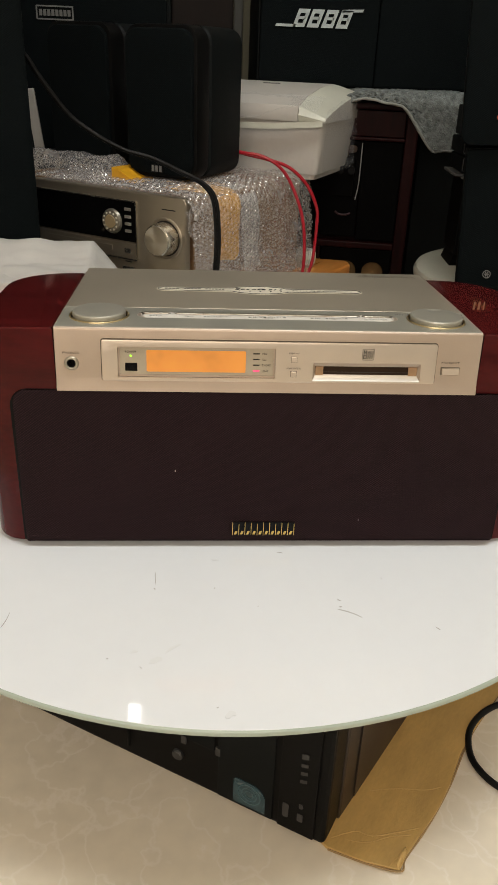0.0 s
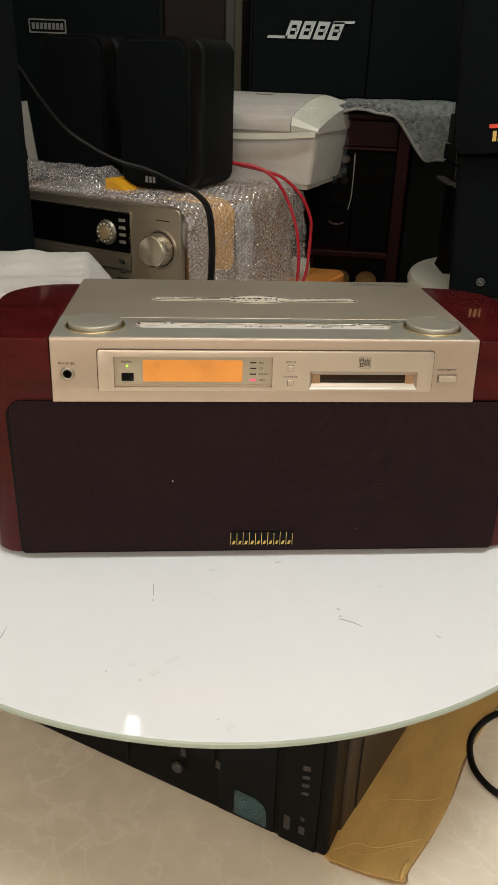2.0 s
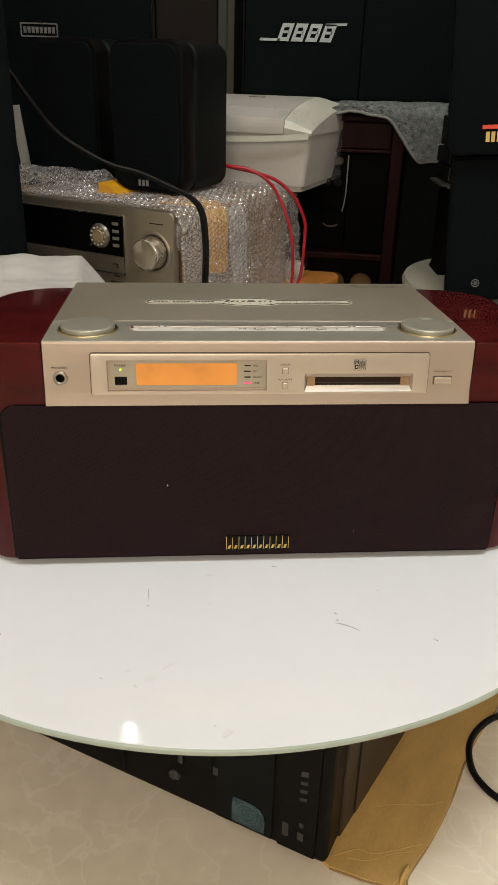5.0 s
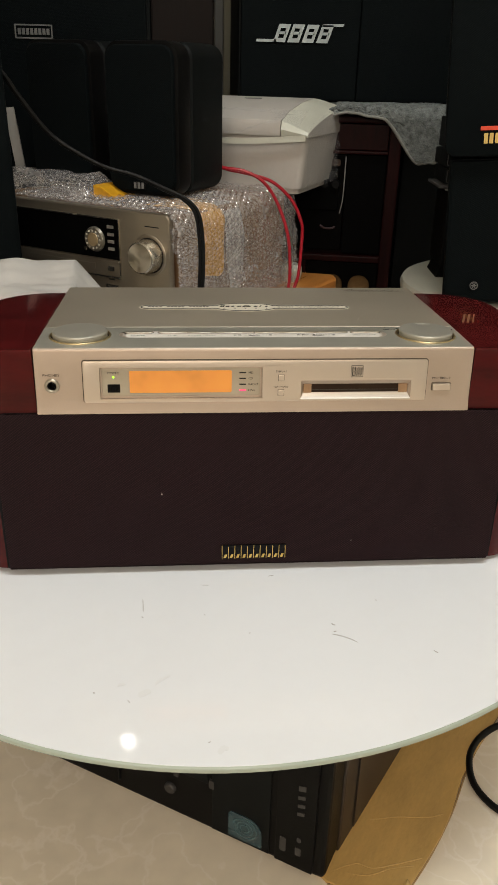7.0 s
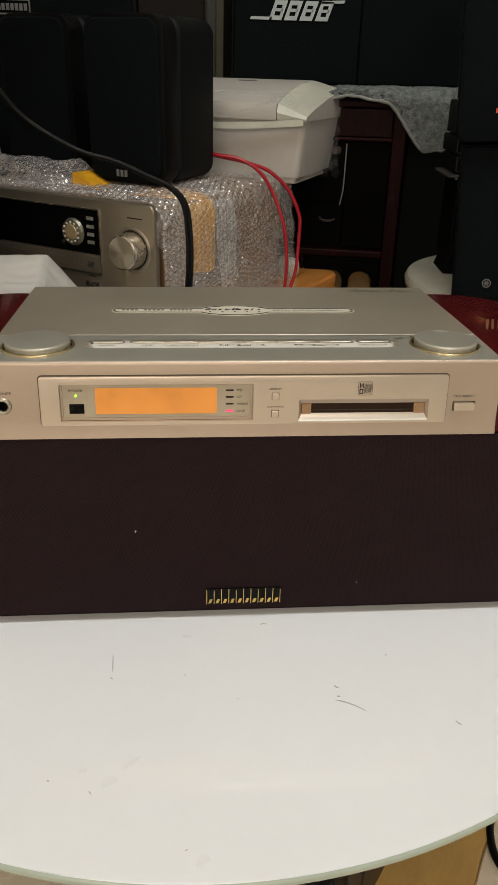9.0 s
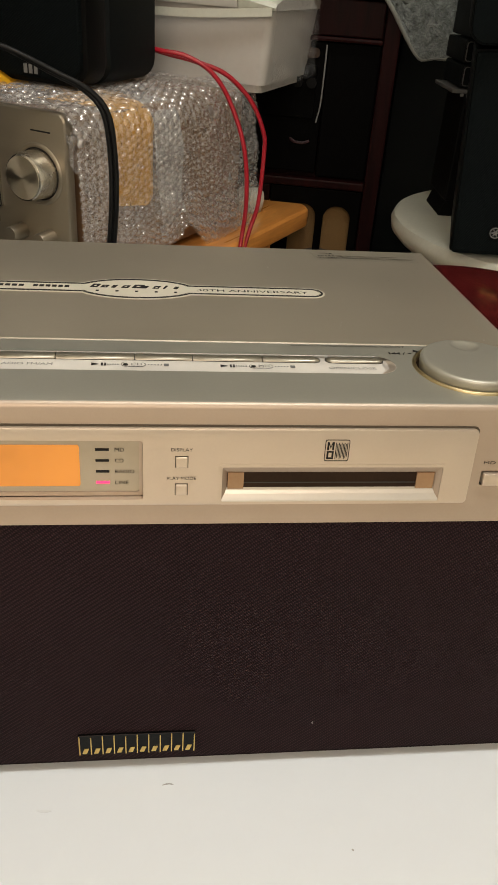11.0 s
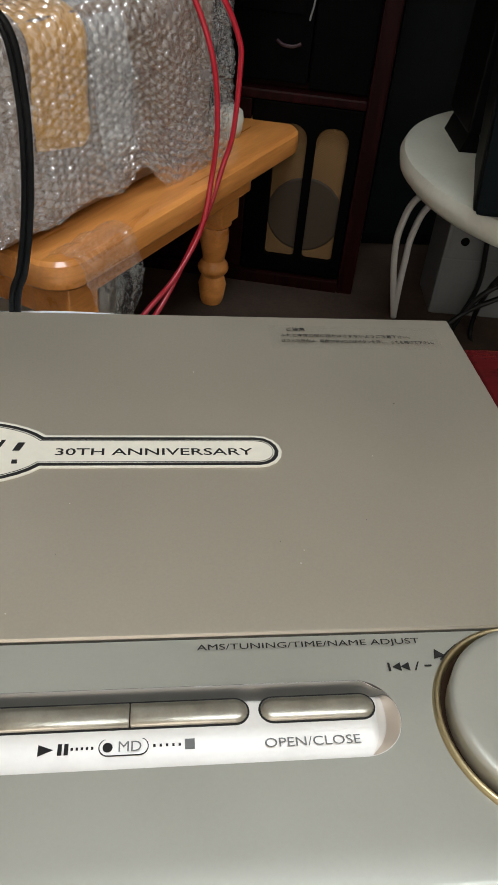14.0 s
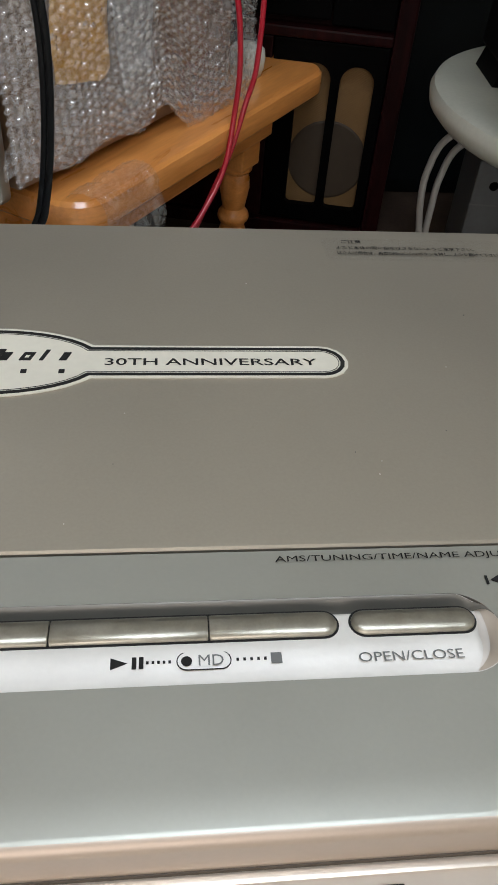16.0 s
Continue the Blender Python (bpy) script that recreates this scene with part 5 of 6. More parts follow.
def bubble_wrap():
    def base(path, y, v=0.3):
        """From the middle of the receiver's top, over its rounded edge, down to the bench."""
        flat, r = 0.345, 0.035
        if path < flat:
            return Vector((-0.335 + path * 0.8986, y, 0.4545)), Vector((0, 0, 1))
        if path < flat + r * math.pi / 2:
            a = (path - flat) / r
            return Vector((0.010 - r + r * math.sin(a), y, 0.4545 - r + r * math.cos(a))), Vector((math.sin(a), 0, math.cos(a)))
        hem = 0.279 + 0.008 * math.exp(-(((y - 0.222) / 0.022) ** 2)) - 0.027 * min(1, max(0, (y - 0.232) / 0.042))
        full = 0.4195 - (hem + 0.003 * math.sin(y * 60))
        d = (path - flat - r * math.pi / 2) / (0.62 - flat - r * math.pi / 2) * full
        p = Vector((0.010 + 0.035 * d, y + 0.03 * d * (v - 0.2), 0.4545 - r - d))
        p.x += 0.012 * max(0, v - 0.55) * math.sin(d * 14)
        return p, Vector((1, 0, 0.1))

    def over(u, v, inset=0.0):
        path, y = u * 0.62, 0.004 + v * 0.405
        wob = 0.006 * noise.noise(Vector((path * 14, y * 16, 3))) + 0.004 * noise.noise(Vector((path * 40, y * 38, 8)))
        p, n = base(path, y, v)
        return p + n * (abs(wob) - inset + (0.8 if inset else 1) * bubbles(path + 1.7 * inset + 0.0022 * noise.noise(Vector((path * 22, y * 22, 0))), y + 0.0022 * noise.noise(Vector((path * 22, y * 22, 9))), 0.0126))

    def strip(u, v):
        long = 0.258 + 0.030 * v - 0.022 * max(0, (v - 0.75) / 0.25) ** 2
        p, n = base(0.255 + long * u, 0.078 + 0.076 * v + 0.004 * math.sin(u * 5))
        return p - n * (0.0042 - 0.0016 * noise.noise(Vector((u * 9, v * 4, 2))))
    def liner(u, v):
        p, n = base(0.02 + 0.57 * u, 0.172 + (0.058 + 0.012 * noise.noise(Vector((u * 6, 0, 4)))) * v + 0.008 * math.sin(u * 7), 0.3)
        return p - n * (0.0085 - 0.0020 * noise.noise(Vector((u * 9, v * 4, 6))))
    lin = part("foam_liner", sheet(liner, 60, 12, 0.0008), M["foam"], smooth=True, m=BENCH)
    tagged(lin, "pale thin foam strip between receiver and bubble wrap", "foam strip")
    tape = part("orange_tape", sheet(strip, 60, 14, 0.0006), M["tape"], smooth=True, m=BENCH)
    tagged(tape, "strip of orange packing tape under the bubble wrap", "tape")
    w = thing("bubble_wrap", "clear bubble wrap draped over the receiver and down its side", "bubble wrap", BENCH)
    part("outer_layer", sheet(over, 480, 310), M["wrap"], w, smooth=True)

    part("inner_layer", sheet(lambda u, v: over(u * 0.985, 0.02 + 0.53 * v + 0.03 * math.sin(u * 17), 0.0100), 330, 170), M["wrap"], w, smooth=True)
    part("folded_hem", sheet(lambda u, v: over(0.86 + 0.13 * u, 0.56 + 0.43 * v, 0.0080), 50, 130), M["wrap"], w, "hem folded under", smooth=True)

    def lump(u, v):
        a = u * math.pi
        x = -0.42 + 0.215 * v
        rad = 0.018 + 0.008 * noise.noise(Vector((v * 5, u * 3, 5)))
        p = Vector((x, 0.10 - 0.055 * math.cos(a), 0.452 + (rad + 0.014) * math.sqrt(min(1, (1 - v) * 7 + 0.02)) * math.sin(a)))
        p.z += bubbles(x, u * 0.13) + 0.004 * noise.noise(Vector((x * 40, u * 6, 1)))
        return p
    part("rolled_edge", sheet(lump, 60, 140), M["wrap"], w, "crumpled rolled-up edge", smooth=True)
    tagged(part("orange_tape_roll", prism([(-0.207, 0.452), (-0.158, 0.452), (-0.170, 0.461), (-0.19, 0.471), (-0.207, 0.474)], 0.07, 0.13, "y", 0.001), M["tape"], m=BENCH), "loose end of orange tape on the bubble wrap", "tape")

    def tail(u, v):
        y = 0.055 + u * 0.10 * (1 - 0.35 * v) + 0.02 * v
        rough = 0.006 * noise.noise(Vector((u * 3, v * 4, 9))) + 0.002 * noise.noise(Vector((u * 9, v * 9, 4)))
        if v < 0.4:
            k = v / 0.4
            return Vector((0.022 + 0.035 * k, y, 0.2525 + 0.008 * k * (1 - k) * 4 + abs(rough) + 0.5 * bubbles(u * 0.115, v * 0.2)))
        k = (v - 0.4) / 0.6
        return Vector((0.057 + 0.014 * math.sin(k * 2.6) + abs(rough) + 0.5 * bubbles(u * 0.115, v * 0.2), y, 0.2525 - 0.108 * k * (1 - 0.3 * u * u)))
    part("loose_flap", sheet(tail, 60, 90), M["flap"], w, "thin clear flap hanging over the bench edge", smooth=True)


def bookshelf_speaker():
    j = thing("bookshelf_speaker", "small black bookshelf speaker with rounded grille, standing on the wrapped receiver", "speaker", pose(-0.066, 0.72, 0.460, 0, 0, -31), group="small black speakers")
    part("cabinet", prism(rrect(-0.140, 0.0, 0.0, 0.236, 0.026, 8), 0.052, 0.165, "y", 0.010, seg=3), M["vinyl"], j, smooth="auto")
    part("front_frame", prism(rrect(-0.140, 0.0, 0.0, 0.236, 0.026, 8), 0.047, 0.008, "y", 0.004, seg=2), M["black"], j, smooth="auto")
    part("seam", prism(rrect(-0.136, -0.004, 0.004, 0.232, 0.024, 8), 0.053, 0.046, "y"), M["ink"], j)
    g = part("grille", prism(rrect(-0.134, -0.006, 0.006, 0.230, 0.022, 8), 0.010, 0.0, "y", 0.004, seg=3), M["grille"], j, smooth="auto")
    logo = part("logo_plate", box(-0.086, -0.062, -0.0012, 0.0, 0.010, 0.022), M["black"], g)
    for x in (-0.0850, -0.0775, -0.0700):
        part("logo_bar", box(x, x + 0.0050, -0.0018, -0.0012, 0.011, 0.021), M["grey_print"], logo)
    copy_thing(j, pose(-0.213, 0.845, 0.4625, 0, 0, -31))


def white_bin():
    b = thing("plastic_bin", "white plastic bin with slanting ivory-edged lid in clear wrapping", "bin", pose(0.166, 0.889, 0.4445, 0, 0, -27) @ Matrix.Scale(1.035, 4))
    body = prism(rrect(-0.30, 0.0, 0.0, 0.20, 0.012, 4), 0.010, 0.102, "z")
    for v in body.verts:
        if v.co.z > 0.05:
            v.co.x += 0.012 if v.co.x > -0.15 else -0.012
            v.co.y += -0.008 if v.co.y < 0.1 else 0.012
    part("body", body, M["white_plastic"], b, smooth="auto")
    part("base", prism(rrect(-0.294, -0.006, 0.006, 0.194, 0.010, 4), 0.0, 0.0105, "z"), M["white_plastic"], b)
    inner = [(-0.014, 0.100), (-0.017, 0.112), (-0.012, 0.126), (0.03, 0.140), (0.10, 0.153), (0.17, 0.159), (0.212, 0.156), (0.214, 0.100)]
    outer = [(-0.012, 0.100), (-0.014, 0.103), (-0.008, 0.107), (0.03, 0.117), (0.10, 0.131), (0.17, 0.141), (0.210, 0.143), (0.212, 0.100)]
    part("lid", prism(inner, -0.315, -0.037, "x"), M["white_plastic"], b, smooth="auto")
    end = bmesh.new()
    one, two = ([end.verts.new((x, *q)) for q in prof] for x, prof in ((-0.0355, inner), (0.015, outer)))
    end.faces.new(one), end.faces.new(two)
    for i in range(len(one)):
        end.faces.new((one[i - 1], one[i], two[i], two[i - 1]))
    cap = part("lid_end", end, [M["ivory"], M["white_plastic"]], b, "sloping ivory lid end", smooth="auto")
    for f in cap.data.polygons:
        f.material_index = int(f.normal.x > 0.95)
    lip = sheet(lambda u, v: Vector((-0.318 + 0.33 * u, -0.019 - 0.006 * math.sin(math.pi * u), 0.094 + 0.010 * v - 0.010 * math.sin(math.pi * u))), 24, 2, 0.004)
    part("front_lip", lip, M["ivory"], b, "bowed ivory front lip", smooth="auto")
    part("label_slit", box(-0.165, -0.13, 0.130, 0.134, 0.1550, 0.1572), M["grey_print"], b)

    def wrapf(u, v):
        y = -0.016 + 0.20 * u
        z = 0.150 - 0.14 * v + 0.006 * noise.noise(Vector((u * 9, v * 9, 2)))
        return Vector((0.017 + 0.006 * noise.noise(Vector((u * 12, v * 12, 4))), y, z - 0.03 * (1 - v) * (1 - u)))
    part("wrapping", sheet(wrapf, 30, 24), M["film"], b, "loose clear film", smooth=True)

    def wraptop(u, v):
        x = -0.30 + 0.30 * u
        return Vector((x, -0.020 + 0.05 * v + 0.004 * noise.noise(Vector((u * 16, v * 5, 2))), 0.112 + 0.030 * v + 0.012 * math.sin(u * 9) * (1 - v) + 0.004 * noise.noise(Vector((u * 20, v * 8, 6)))))
    part("wrapping", sheet(wraptop, 40, 10), M["film"], b, smooth=True)


def cables():
    for dx in (0.0, 0.0050):
        pts = [(-0.45, 0.58, 0.78), (-0.36, 0.58, 0.70), (-0.309, 0.585, 0.648), (-0.290, 0.59, 0.619), (-0.254, 0.60, 0.570), (-0.215, 0.60, 0.542), (-0.174, 0.60, 0.522), (-0.132, 0.60, 0.511), (-0.090, 0.60, 0.492), (-0.058, 0.60, 0.477), (-0.039, 0.598, 0.455), (-0.033, 0.595, 0.412), (-0.033, 0.59, 0.364), (-0.038, 0.585, 0.311), (-0.046, 0.58, 0.268), (-0.055, 0.575, 0.236), (-0.06, 0.58, 0.12), (-0.02, 0.66, 0.004)]
        c = part("speaker_cable", tube([(x + dx * (0.5 if z > 0.5 else 1), y - dx * 0.3, z) for x, y, z in pts], 0.0030, 10), M["black_cable"], smooth=True)
        tagged(c, "thick black twin cable hanging down over the receiver", "cable", group="black cables")
    one = [(0.0, 0.88, 0.50), (0.021, 0.86, 0.495), (0.056, 0.85, 0.491), (0.090, 0.845, 0.474), (0.116, 0.845, 0.44), (0.138, 0.835, 0.383), (0.145, 0.83, 0.318), (0.141, 0.825, 0.262), (0.129, 0.80, 0.21), (0.098, 0.76, 0.168), (0.062, 0.72, 0.142), (0.02, 0.68, 0.10), (-0.01, 0.66, 0.004)]
    two = [(0.0, 0.89, 0.497), (0.03, 0.87, 0.491), (0.070, 0.86, 0.484), (0.112, 0.86, 0.470), (0.147, 0.86, 0.439), (0.167, 0.86, 0.40), (0.170, 0.86, 0.372), (0.166, 0.855, 0.304), (0.156, 0.85, 0.268), (0.141, 0.83, 0.225), (0.121, 0.80, 0.193), (0.090, 0.75, 0.152), (0.05, 0.70, 0.10), (0.02, 0.68, 0.004)]
    for pts in (one, two):
        tagged(part("red_cable", tube(pts, 0.0031, 10), M["red_cable"], smooth=True), "red speaker wire draped over the bubble wrap", "cable", group="red cables")
    for k in range(2):
        g = [(0.56, 0.88, 0.262), (0.49, 0.91, 0.24), (0.44, 0.945, 0.20), (0.424, 0.95, 0.153), (0.424, 0.95, 0.108), (0.434, 0.95, 0.05), (0.444, 0.952, 0.005)]
        tagged(part("grey_cable", tube([(x + 0.021 * k * min(1, z / 0.12), y + 0.004 * k, z - 0.012 * k * (z > 0.05)) for x, y, z in g], 0.0048, 10), M["grey_cable"], smooth=True), "grey cable hanging below the round plastic table", "cable", group="grey cables")


# turned a little towards the camera, about its front post
CONSOLE = pose(0.392, 1.022, 0, 0, 0, -14) @ pose(-0.397, 0.004, 0)


def console():
    c = thing("console_cabinet", "dark mahogany audio console with tape deck and arched speaker openings", "cabinet", CONSOLE)
    part("carcass", box(0.02, 0.395, 0.031, 0.40, 0.0, 0.565, 0.003), M["mahogany"], c)
    for x0, x1 in ((0.372, 0.397), (0.018, 0.040)):
        part("post", box(x0, x1, -0.004, 0.03, 0.0, 0.57, 0.003), M["mahogany"], c)
    for z0, z1 in ((0.283, 0.297), (0.505, 0.512), (0.0, 0.022)):
        part("rail", box(0.040, 0.372, -0.006, 0.02, z0, z1, 0.003), M["mahogany"], c)
    part("top_board", box(0.01, 0.403, -0.012, 0.43, 0.565, 0.578, 0.004), M["mahogany"], c)
    part("drawer_front", box(0.042, 0.370, 0.0, 0.02, 0.513, 0.563, 0.002), M["mahogany"], c)
    deck = part("tape_deck", box(0.10, 0.286, 0.004, 0.03, 0.305, 0.503, 0.003), M["deck_black"], c, "black tape deck front")
    part("panel", box(0.288, 0.370, 0.006, 0.03, 0.300, 0.503, 0.002), M["deck_black"], c)
    part("deck_trim", tube([(0.286, 0.0, 0.50), (0.285, -0.001, 0.42), (0.280, -0.001, 0.385)], 0.0014, 6), M["grey_print"], deck)
    part("deck_badge", prism(rrect(0.250, 0.276, 0.480, 0.494, 0.006), -0.0005, 0.004, "y"), M["dull_brown"], deck)
    part("handle", tube([(0.240, 0.0, 0.358), (0.248, -0.004, 0.354), (0.262, -0.004, 0.353), (0.272, 0.0, 0.356)], 0.0024, 8), mat("dark_red_plastic", (0.022, 0.004, 0.006), 0.5), deck, "dark red handle")
    part("deck_door", box(0.12, 0.275, -0.001, 0.004, 0.39, 0.47, 0.002), M["deck_black"], deck)
    for x in (0.245, 0.268):
        part("deck_knob", lathe([(0, -0.012), (0.008, -0.012), (0.009, 0.0)], 20, (x, 0, 0.445), axis="y"), M["black"], deck)
    # lower speaker front with two arched openings
    board = part("speaker_board", box(0.215, 0.370, 0.0, 0.016, 0.024, 0.281, 0.002), M["deck_black"], c, "black speaker board")
    for x0, x1 in ((0.2500, 0.2960), (0.3090, 0.3560)):
        carve(board, prism(rrect(x0, x1, 0.050, 0.254, (0.022, 0.022, 0.006, 0.006), 6), -0.01, 0.03, "y"))
    cloth = part("speaker_cloth", box(0.22, 0.366, 0.012, 0.017, 0.03, 0.275), M["tan_cloth"], c, "tan speaker cloth")
    part("woofer", lathe([(0, 0.0105), (0.055, 0.0105), (0.058, 0.0118), (0, 0.0118)], 40, (0.305, 0, 0.118), axis="y"), M["cone"], cloth, "dark round woofer behind the cloth")
    part("lower_panel", box(0.042, 0.213, 0.002, 0.02, 0.024, 0.281, 0.002), M["mahogany"], c)


def towel():
    def f(u, v):
        x = 0.14 + 0.43 * u
        edge = 0.74
        fold = 0.006 * math.sin(u * 26) + 0.004 * noise.noise(Vector((u * 8, v * 4, 3)))
        lift = 0.010 * min(1, max(0, (u - 0.2) / 0.12))
        if v < edge:
            y, z = 1.42 - 0.40 * v / edge, 0.584 + lift + 0.004 * noise.noise(Vector((u * 6, v * 6, 0)))
        else:
            k = min(1, max(0, (u - 0.46) / 0.13))
            d = (v - edge) / (1 - edge) * (0.012 + 0.095 * k * k * (3 - 2 * k) + 0.006 * math.sin(u * 17))
            y, z = 1.02 - 0.010 * math.sin(min(1, d / 0.02) * 1.57) + fold * min(1, d / 0.03), 0.584 + lift - d
            x += 0.35 * d
        return Vector((x, y, z + 0.003 * noise.noise(Vector((u * 60, v * 60, 5)))))
    t = part("towel", sheet(f, 150, 130, 0.006), M["towel"], smooth=True)
    part("hem", tube([f(k / 40, 0.999) + Vector((0, -0.003, 0.001)) for k in range(41)], 0.0034, 8, steps=3), M["hem"], t, "pale woven hem", smooth=True)
    tagged(t, "grey terry towel spread on the console and hanging over its corner", "towel")


def far_speakers():
    b = thing("large_speaker", "large black speaker with two-panel grille and silver badge", "speaker", pose(0.066, 1.15, 0.598), group="far speakers")
    part("cabinet", box(0.0, 0.55, 0.02, 0.28, 0.0, 0.36, 0.006), M["vinyl"], b)
    g1 = part("grille_panel", box(0.004, 0.2495, 0.0, 0.022, 0.004, 0.356, 0.004), M["grille"], b)
    part("grille_panel", box(0.2515, 0.546, 0.0, 0.022, 0.004, 0.356, 0.004), M["grille"], b)
    # badge: slanted bars with a line above to one side and below to the other
    logo = part("badge", prism([(0.034, 0.113), (0.075, 0.113), (0.077, 0.118), (0.036, 0.118)], -0.003, 0.0, "y"), M["white_print"], g1, "silver slanted badge")
    for i, x in enumerate((0.070, 0.099, 0.129, 0.159)):
        o = [(x, 0.113), (x + 0.024, 0.113), (x + 0.036, 0.146), (x + 0.012, 0.146)]
        k = [(p[0] * 0.45 + (x + 0.018) * 0.55, p[1] * 0.55 + 0.1295 * 0.45) for p in o]
        part("badge_bar", framed(o, k, -0.003, 0.0), M["white_print"], logo)
        part("badge_fill", box(x + 0.012, x + 0.026, -0.003, 0.0, 0.1275, 0.1325), M["white_print"], logo)
    part("badge_line", prism([(0.170, 0.142), (0.214, 0.144), (0.216, 0.149), (0.172, 0.147)], -0.003, 0.0, "y"), M["white_print"], logo)
    p = thing("floor_speaker", "tall black floor speaker with a small framed silver badge", "speaker", pose(-0.112, 1.10, 0), group="far speakers")
    part("cabinet", box(-0.44, 0.0, 0.02, 0.33, 0.0, 1.22, 0.006), M["vinyl"], p)
    g = part("grille", box(-0.432, -0.008, 0.0, 0.022, 0.03, 1.21, 0.006), M["grille"], p)
    plate = part("badge", framed(rrect(-0.262, -0.190, 0.704, 0.729, 0.002), rrect(-0.2595, -0.1925, 0.7065, 0.7265, 0.001), -0.002, 0.0), M["grey_print"], g, "small framed silver badge")
    for i in range(8):
        part("badge_bar", box(-0.256 + i * 0.0078, -0.2505 + i * 0.0078, -0.002, 0.0, 0.711, 0.722), M["grey_print"], plate)
    q = thing("wall_pillar", "narrow cream painted wall pillar between the speakers", "pillar", pose(0, 1.47, 0), kind="structure")
    part("face", box(0.052, 0.128, 0.0, 0.28, 0.0, 2.8, 0.003), M["pillar"], q)
    part("corner_strip", box(0.030, 0.051, -0.012, 0.28, 0.0, 2.8, 0.004), M["pillar_grey"], q, "grey corner strip")
    h = thing("wood_cabinet", "dark brown wooden cabinet beside the tall speaker", "cabinet", pose(0, 1.13, 0))
    part("side_panel", box(-0.108, 0.010, 0.0, 0.33, 0.0, 1.35, 0.003), M["dark_brown"], h)
    part("front_edge", box(-0.1115, 0.0125, -0.012, 0.0, 0.0, 1.35, 0.004), M["dark_brown"], h)
    d = thing("black_cabinet", "low plain black cabinet in the dark beside the console", "cabinet", pose(0.435, 1.19, 0))
    part("body", box(0.0, 1.0, 0.02, 0.24, 0.0, 0.56, 0.004), M["vinyl"], d)
    part("door", box(0.01, 0.49, 0.0, 0.02, 0.03, 0.55, 0.004), M["vinyl"], d)
    part("door", box(0.50, 0.99, 0.0, 0.02, 0.03, 0.55, 0.004), M["vinyl"], d)
    # added out of view: a tall black mass that darkens the lid's reflections
    e = thing("black_wardrobe", "unseen tall black block added to darken reflections in the lid", "wardrobe", pose(0.13, 1.49, 0))
    part("body", box(0.0, 1.5, 0.02, 0.25, 0.0, 1.3, 0.004), M["vinyl"], e)
    for k in range(3):
        part("door", box(0.5 * k + 0.003, 0.5 * k + 0.497, 0.0, 0.02, 0.03, 1.29, 0.004), M["vinyl"], e)
    l = thing("floor_speaker", "tall black floor speaker with speckled cloth grille", "speaker", pose(-0.295, 0.56, 0, 0, 0, 22), group="near speakers")
    part("cabinet", box(-0.30, 0.0, 0.02, 0.30, 0.0, 1.05, 0.005), M["vinyl"], l)
    part("grille", box(-0.294, -0.004, 0.0, 0.022, 0.02, 1.04, 0.006), M["grille"], l)


def round_stool_table():
    t = thing("plastic_table", "small round ivory plastic table with a thick rolled rim", "table", pose(0.613, 0.80, 0))
    part("top", lathe([(0, 0.262), (0.22, 0.262), (0.238, 0.266), (0.248, 0.276), (0.250, 0.287), (0.246, 0.296), (0.236, 0.300), (0, 0.300)], 90), M["ivory"], t, smooth="auto")
    part("pedestal", lathe([(0, 0.0), (0.11, 0.0), (0.10, 0.015), (0.035, 0.03), (0.03, 0.25), (0.06, 0.264), (0, 0.264)], 40, (0.09, 0.02, 0)), M["ivory"], t, smooth="auto")
    # sheet added so the floor here stays dark under the ceiling lamp
    mt = thing("floor_mat", "dark brown sheet added to darken the floor under bench and round table", "mat", pose(0.02, 0.60, 0))
    part("sheet", prism(rrect(0.0, 1.1, 0.0, 0.62, 0.01), 0.0, 0.003, "z", 0.0008), M["dull_brown"], mt)
    k = thing("power_strip_box", "pale grey plastic socket box on the floor under the round table", "socket box", pose(0.505, 0.97, 0, 0, 0, -8))
    crate = part("body", box(0.0, 0.15, 0.0, 0.10, 0.0, 0.160, 0.006), mat("pale_grey_plastic", (0.13, 0.135, 0.135), 0.5), k)
    part("socket", lathe([(0, -0.002), (0.006, -0.002), (0.007, 0.001)], 20, (0.028, 0, 0.125), axis="y"), M["gloss_black"], crate)
    part("seam", box(0.0, 0.15, -0.0008, 0.0, 0.095, 0.097), M["grey_print"], crate)
    runs = [[(0.49, 0.95, 0.235), (0.52, 0.945, 0.165), (0.58, 0.94, 0.135), (0.65, 0.93, 0.09), (0.70, 0.92, 0.02)],
            [(0.552, 0.945, 0.25), (0.555, 0.945, 0.15), (0.560, 0.94, 0.07), (0.540, 0.935, 0.006)]]
    for i in range(3):
        c = [(0.50 + 0.03 * i, 0.80, 0.005), (0.47 + 0.04 * i, 0.86 + 0.02 * i, 0.006), (0.52 + 0.02 * i, 0.885, 0.05 + 0.03 * i), (0.60 + 0.02 * i, 0.88, 0.10 + 0.03 * i), (0.66, 0.84, 0.20)]
        runs.append(c)
    for c in runs:
        tagged(part("black_cable", tube(c, 0.004, 8), M["black_cable"], smooth=True), "black cable tangled below the round plastic table", "cable", group="tangled cables")


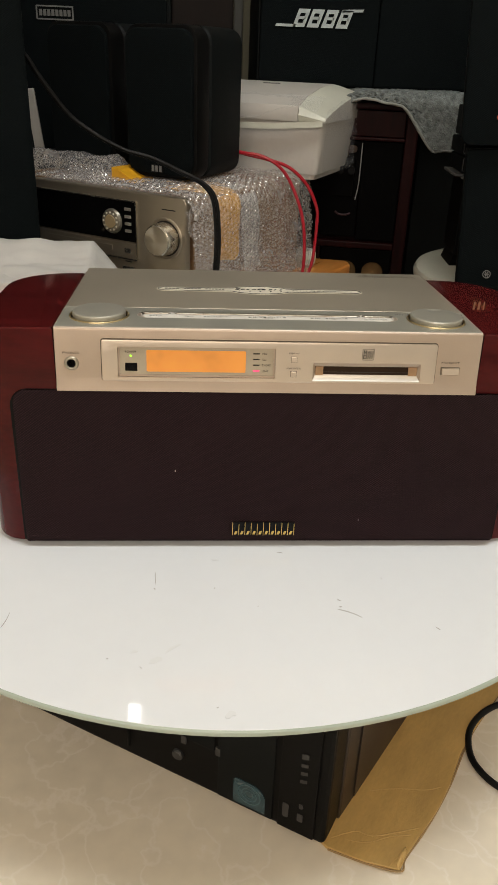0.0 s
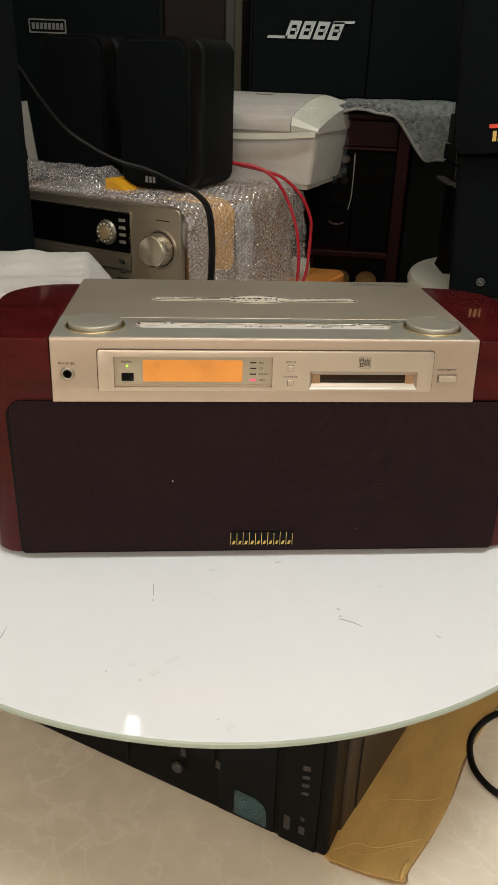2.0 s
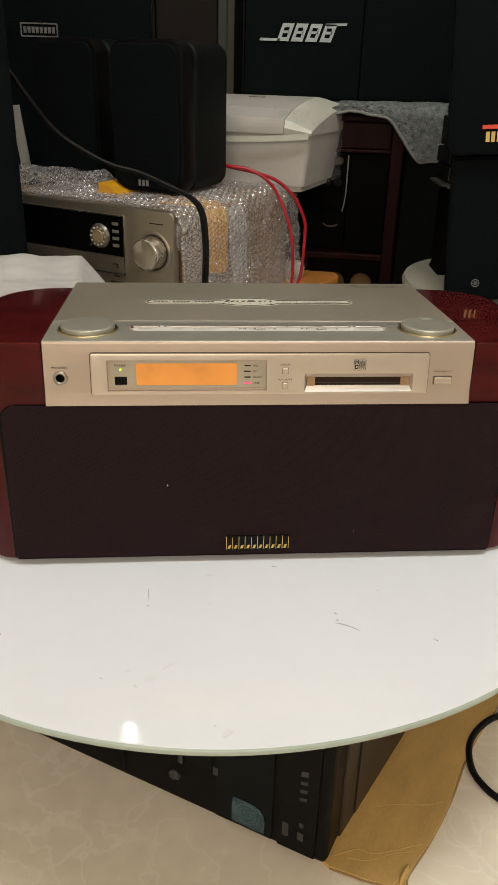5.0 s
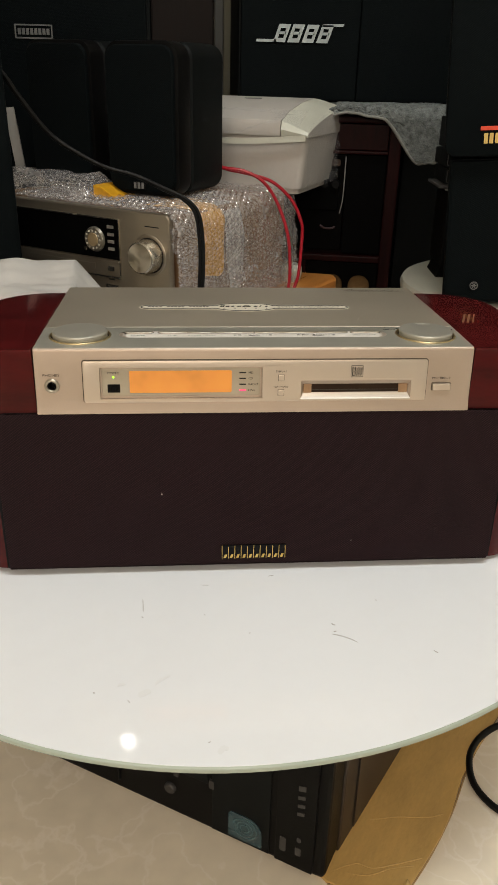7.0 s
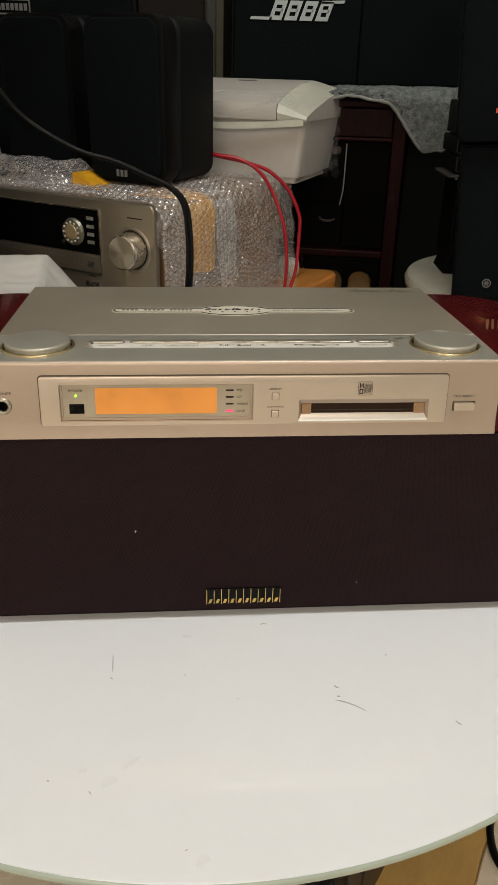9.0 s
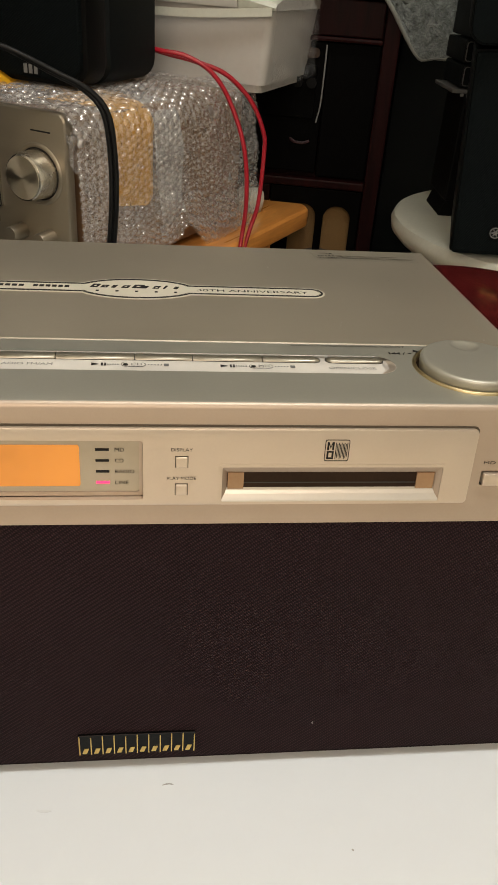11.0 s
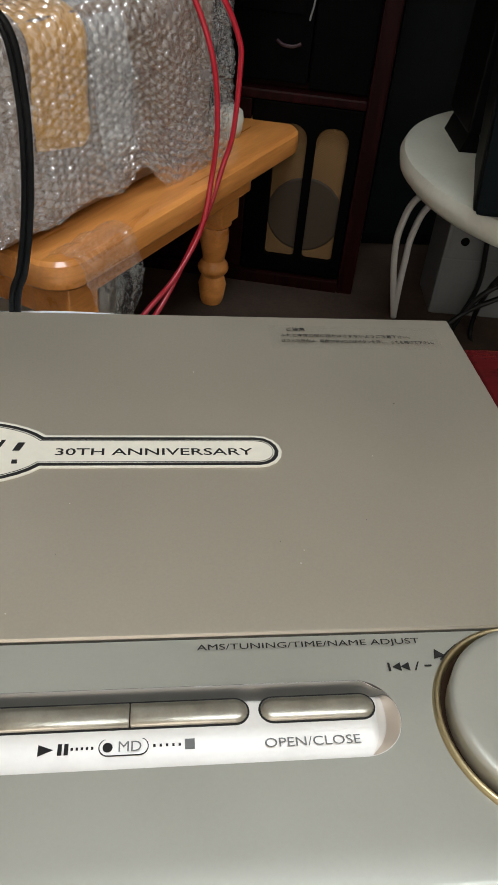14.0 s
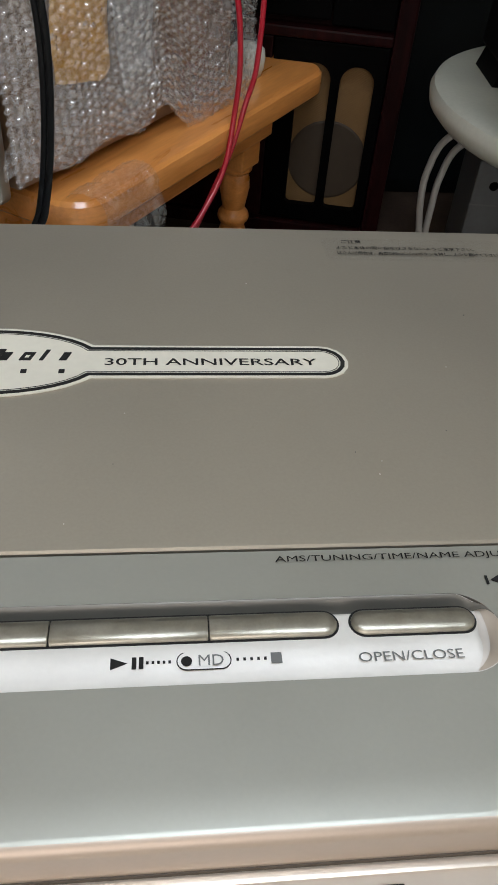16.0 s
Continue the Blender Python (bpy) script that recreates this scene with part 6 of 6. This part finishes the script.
def right_speakers():
    lo = thing("bookshelf_speaker", "black bookshelf speaker with speckled cloth grille on the round plastic table", "speaker", pose(0.383, 0.642, 0.302, 0, -4, -20), group="right speakers")
    part("cabinet", box(0.0, 0.20, 0.016, 0.17, 0.0, 0.232, 0.004), M["vinyl"], lo)
    g = part("grille", box(0.002, 0.198, 0.0, 0.018, 0.002, 0.230, 0.006), M["grille"], lo)
    em = part("emblem", lathe([(0.0055, -0.0008), (0.0055, -0.002), (0.0068, -0.002), (0.0068, -0.0008)], 28, (0.052, 0, 0.031), axis="y", caps=False), M["grey_print"], g, "small round grey emblem")
    for a in (0, 60, 120):
        part("emblem_bar", box(-0.0045, 0.0045, -0.002, 0.0, -0.0007, 0.0007), M["grey_print"], em, m=pose(0.052, 0, 0.031, 0, a, 0))
    hi = thing("bookshelf_speaker", "black speaker with orange-red and gold badge, stacked on another speaker", "speaker", pose(0.352, 0.632, 0.5365, 0, -4, -20), group="right speakers")
    part("cabinet", prism(rrect(0.0, 0.22, 0.0, 0.34, 0.02, 6), 0.016, 0.19, "y", 0.005), M["vinyl"], hi, smooth="auto")
    g = part("grille", prism(rrect(0.002, 0.218, 0.002, 0.338, 0.018, 6), 0.018, 0.0, "y", 0.006), M["grille"], hi, smooth="auto")
    part("badge_stripe", box(0.054, 0.096, -0.0016, 0.0, 0.040, 0.046), M["red_print"], g, "orange-red stripe")
    for x in (0.0600, 0.0680, 0.0765):
        part("badge_bar", box(x, x + 0.0058, -0.0016, 0.0, 0.021, 0.036), M["gold_print"], g)
    w = thing("mini_component_tower", "stack of small black and silver audio components on the plastic table", "audio tower", pose(0.424, 0.83, 0.3005, 0, 0, -6))
    part("base_unit", box(0.012, 0.13, 0.0, 0.10, 0.022, 0.166, 0.003), M["black"], w)
    for x in (0.020, 0.105):
        part("foot", prism([(x - 0.012, 0.0), (x + 0.014, 0.0), (x + 0.006, 0.023), (x - 0.004, 0.023)], 0.004, 0.09, "y"), M["black"], w)
    tray = part("tray", box(-0.008, 0.13, -0.006, 0.10, 0.167, 0.172, 0.001), M["tower_trim"], w, "grey tray edge")
    for i in range(5):
        part("fringe", box(0.004 + i * 0.009, 0.009 + i * 0.009, -0.0068, -0.006, 0.1635 - 0.001 * (i % 2), 0.1668), M["grey_print"], tray)
    for i, (z0, z1, x0) in enumerate(((0.174, 0.202, 0.002), (0.204, 0.232, 0.000), (0.234, 0.286, 0.004))):
        u = part("component", box(x0, 0.13, -0.004, 0.10, z0, z1, 0.003), M["vinyl"], w)
        part("trim", framed(rrect(x0 + 0.002, 0.126, z0 + 0.002, z1 - 0.002, 0.004), rrect(x0 + 0.0032, 0.1248, z0 + 0.0032, z1 - 0.0032, 0.003), -0.0052, -0.004), M["tower_trim"], u)
        part("window", framed(rrect(x0 + 0.012, 0.060, z0 + 0.008, z1 - 0.007, 0.005), rrect(x0 + 0.0132, 0.0588, z0 + 0.0092, z1 - 0.0082, 0.004), -0.0056, -0.004), M["tower_trim"], u)
        for k in range(4):
            part("key", box(x0 + 0.018 + k * 0.007, x0 + 0.022 + k * 0.007, -0.0055, -0.004, z0 + 0.011, z0 + 0.0145), M["tower_trim"], u)
    cup = part("white_cup", lathe([(0, 0.2532), (0.019, 0.2532), (0.022, 0.262), (0.0235, 0.274), (0.022, 0.284), (0.017, 0.289), (0, 0.290)], 32, (0.172, 1.0, 0)), M["ivory"], smooth=True)
    tagged(cup, "small pale plastic cup standing on the pine bench", "cup")


def left_papers():
    box_ = thing("white_carton", "white carton on the table behind the stereo", "carton", pose(-0.165, 0.245, 0.2173, 0, 0, 4))
    part("body", box(-0.26, -0.02, 0.0, 0.17, 0.0, 0.197, 0.002), M["paper"], box_)

    def f(u, v):
        x, y = -0.275 + 0.290 * u, -0.014 + 0.20 * v
        z = 0.205 + 0.012 * noise.noise(Vector((u * 3, v * 3, 7))) + 0.004 * noise.noise(Vector((u * 9, v * 9, 1)))
        if u > 0.86:
            z -= (u - 0.86) * 0.36
        k = min(1, max(0, (0.74 - u) / 0.3))
        return Vector((x, y - 0.01 * k * (1 - v), z + (0.012 * math.sin(u * 5) - 0.034 * k * k * (3 - 2 * k)) * (1 - v) ** 2))
    part("sheet", sheet(f, 50, 40, 0.0008), M["paper"], box_, "loose white paper sheet", smooth=True)
    bd = part("foam_board", box(-0.002, 0.016, 0.0, 0.006, 0.0, 0.115, 0.001), M["white_plastic"], m=pose(-0.373, 0.98, 0.47, 0, -6, 0))
    tagged(bd, "narrow piece of white foam board behind the speakers", "board")
    st = part("black_carton", box(-0.14, 0.06, 0.0, 0.10, -0.47, -0.0005, 0.002), M["vinyl"], m=pose(-0.375, 0.97, 0.47))
    tagged(st, "plain black carton standing on the floor", "carton")


bench()
receiver()
bubble_wrap()
bookshelf_speaker()
white_bin()
cables()
console()
towel()
far_speakers()
round_stool_table()
right_speakers()
left_papers()


# ---- floor tiles ----
def tiles():
    bm = prism(rrect(0.001, 0.799, 0.001, 0.799, 0), -0.006, 0.0, "z")
    bmesh.ops.bevel(bm, geom=[e for e in bm.edges if all(v.co.z > -0.001 for v in e.verts)], offset=0.0006, segments=1, affect="EDGES")
    first = part("tile", bm, M["floor"], FLOOR, m=pose(-2.02 - 0.8, -2.0 - 0.8, 0))
    for i in range(7):
        for j in range(7):
            x, y = -2.02 - 0.8 + 0.8 * i, -2.0 - 0.8 + 0.8 * j
            if i + j and x < 2.4 and y < 1.75:
                ob = new("tile", first.data)
                ob.parent, ob.matrix_basis = FLOOR, pose(x, y, 0)


tiles()
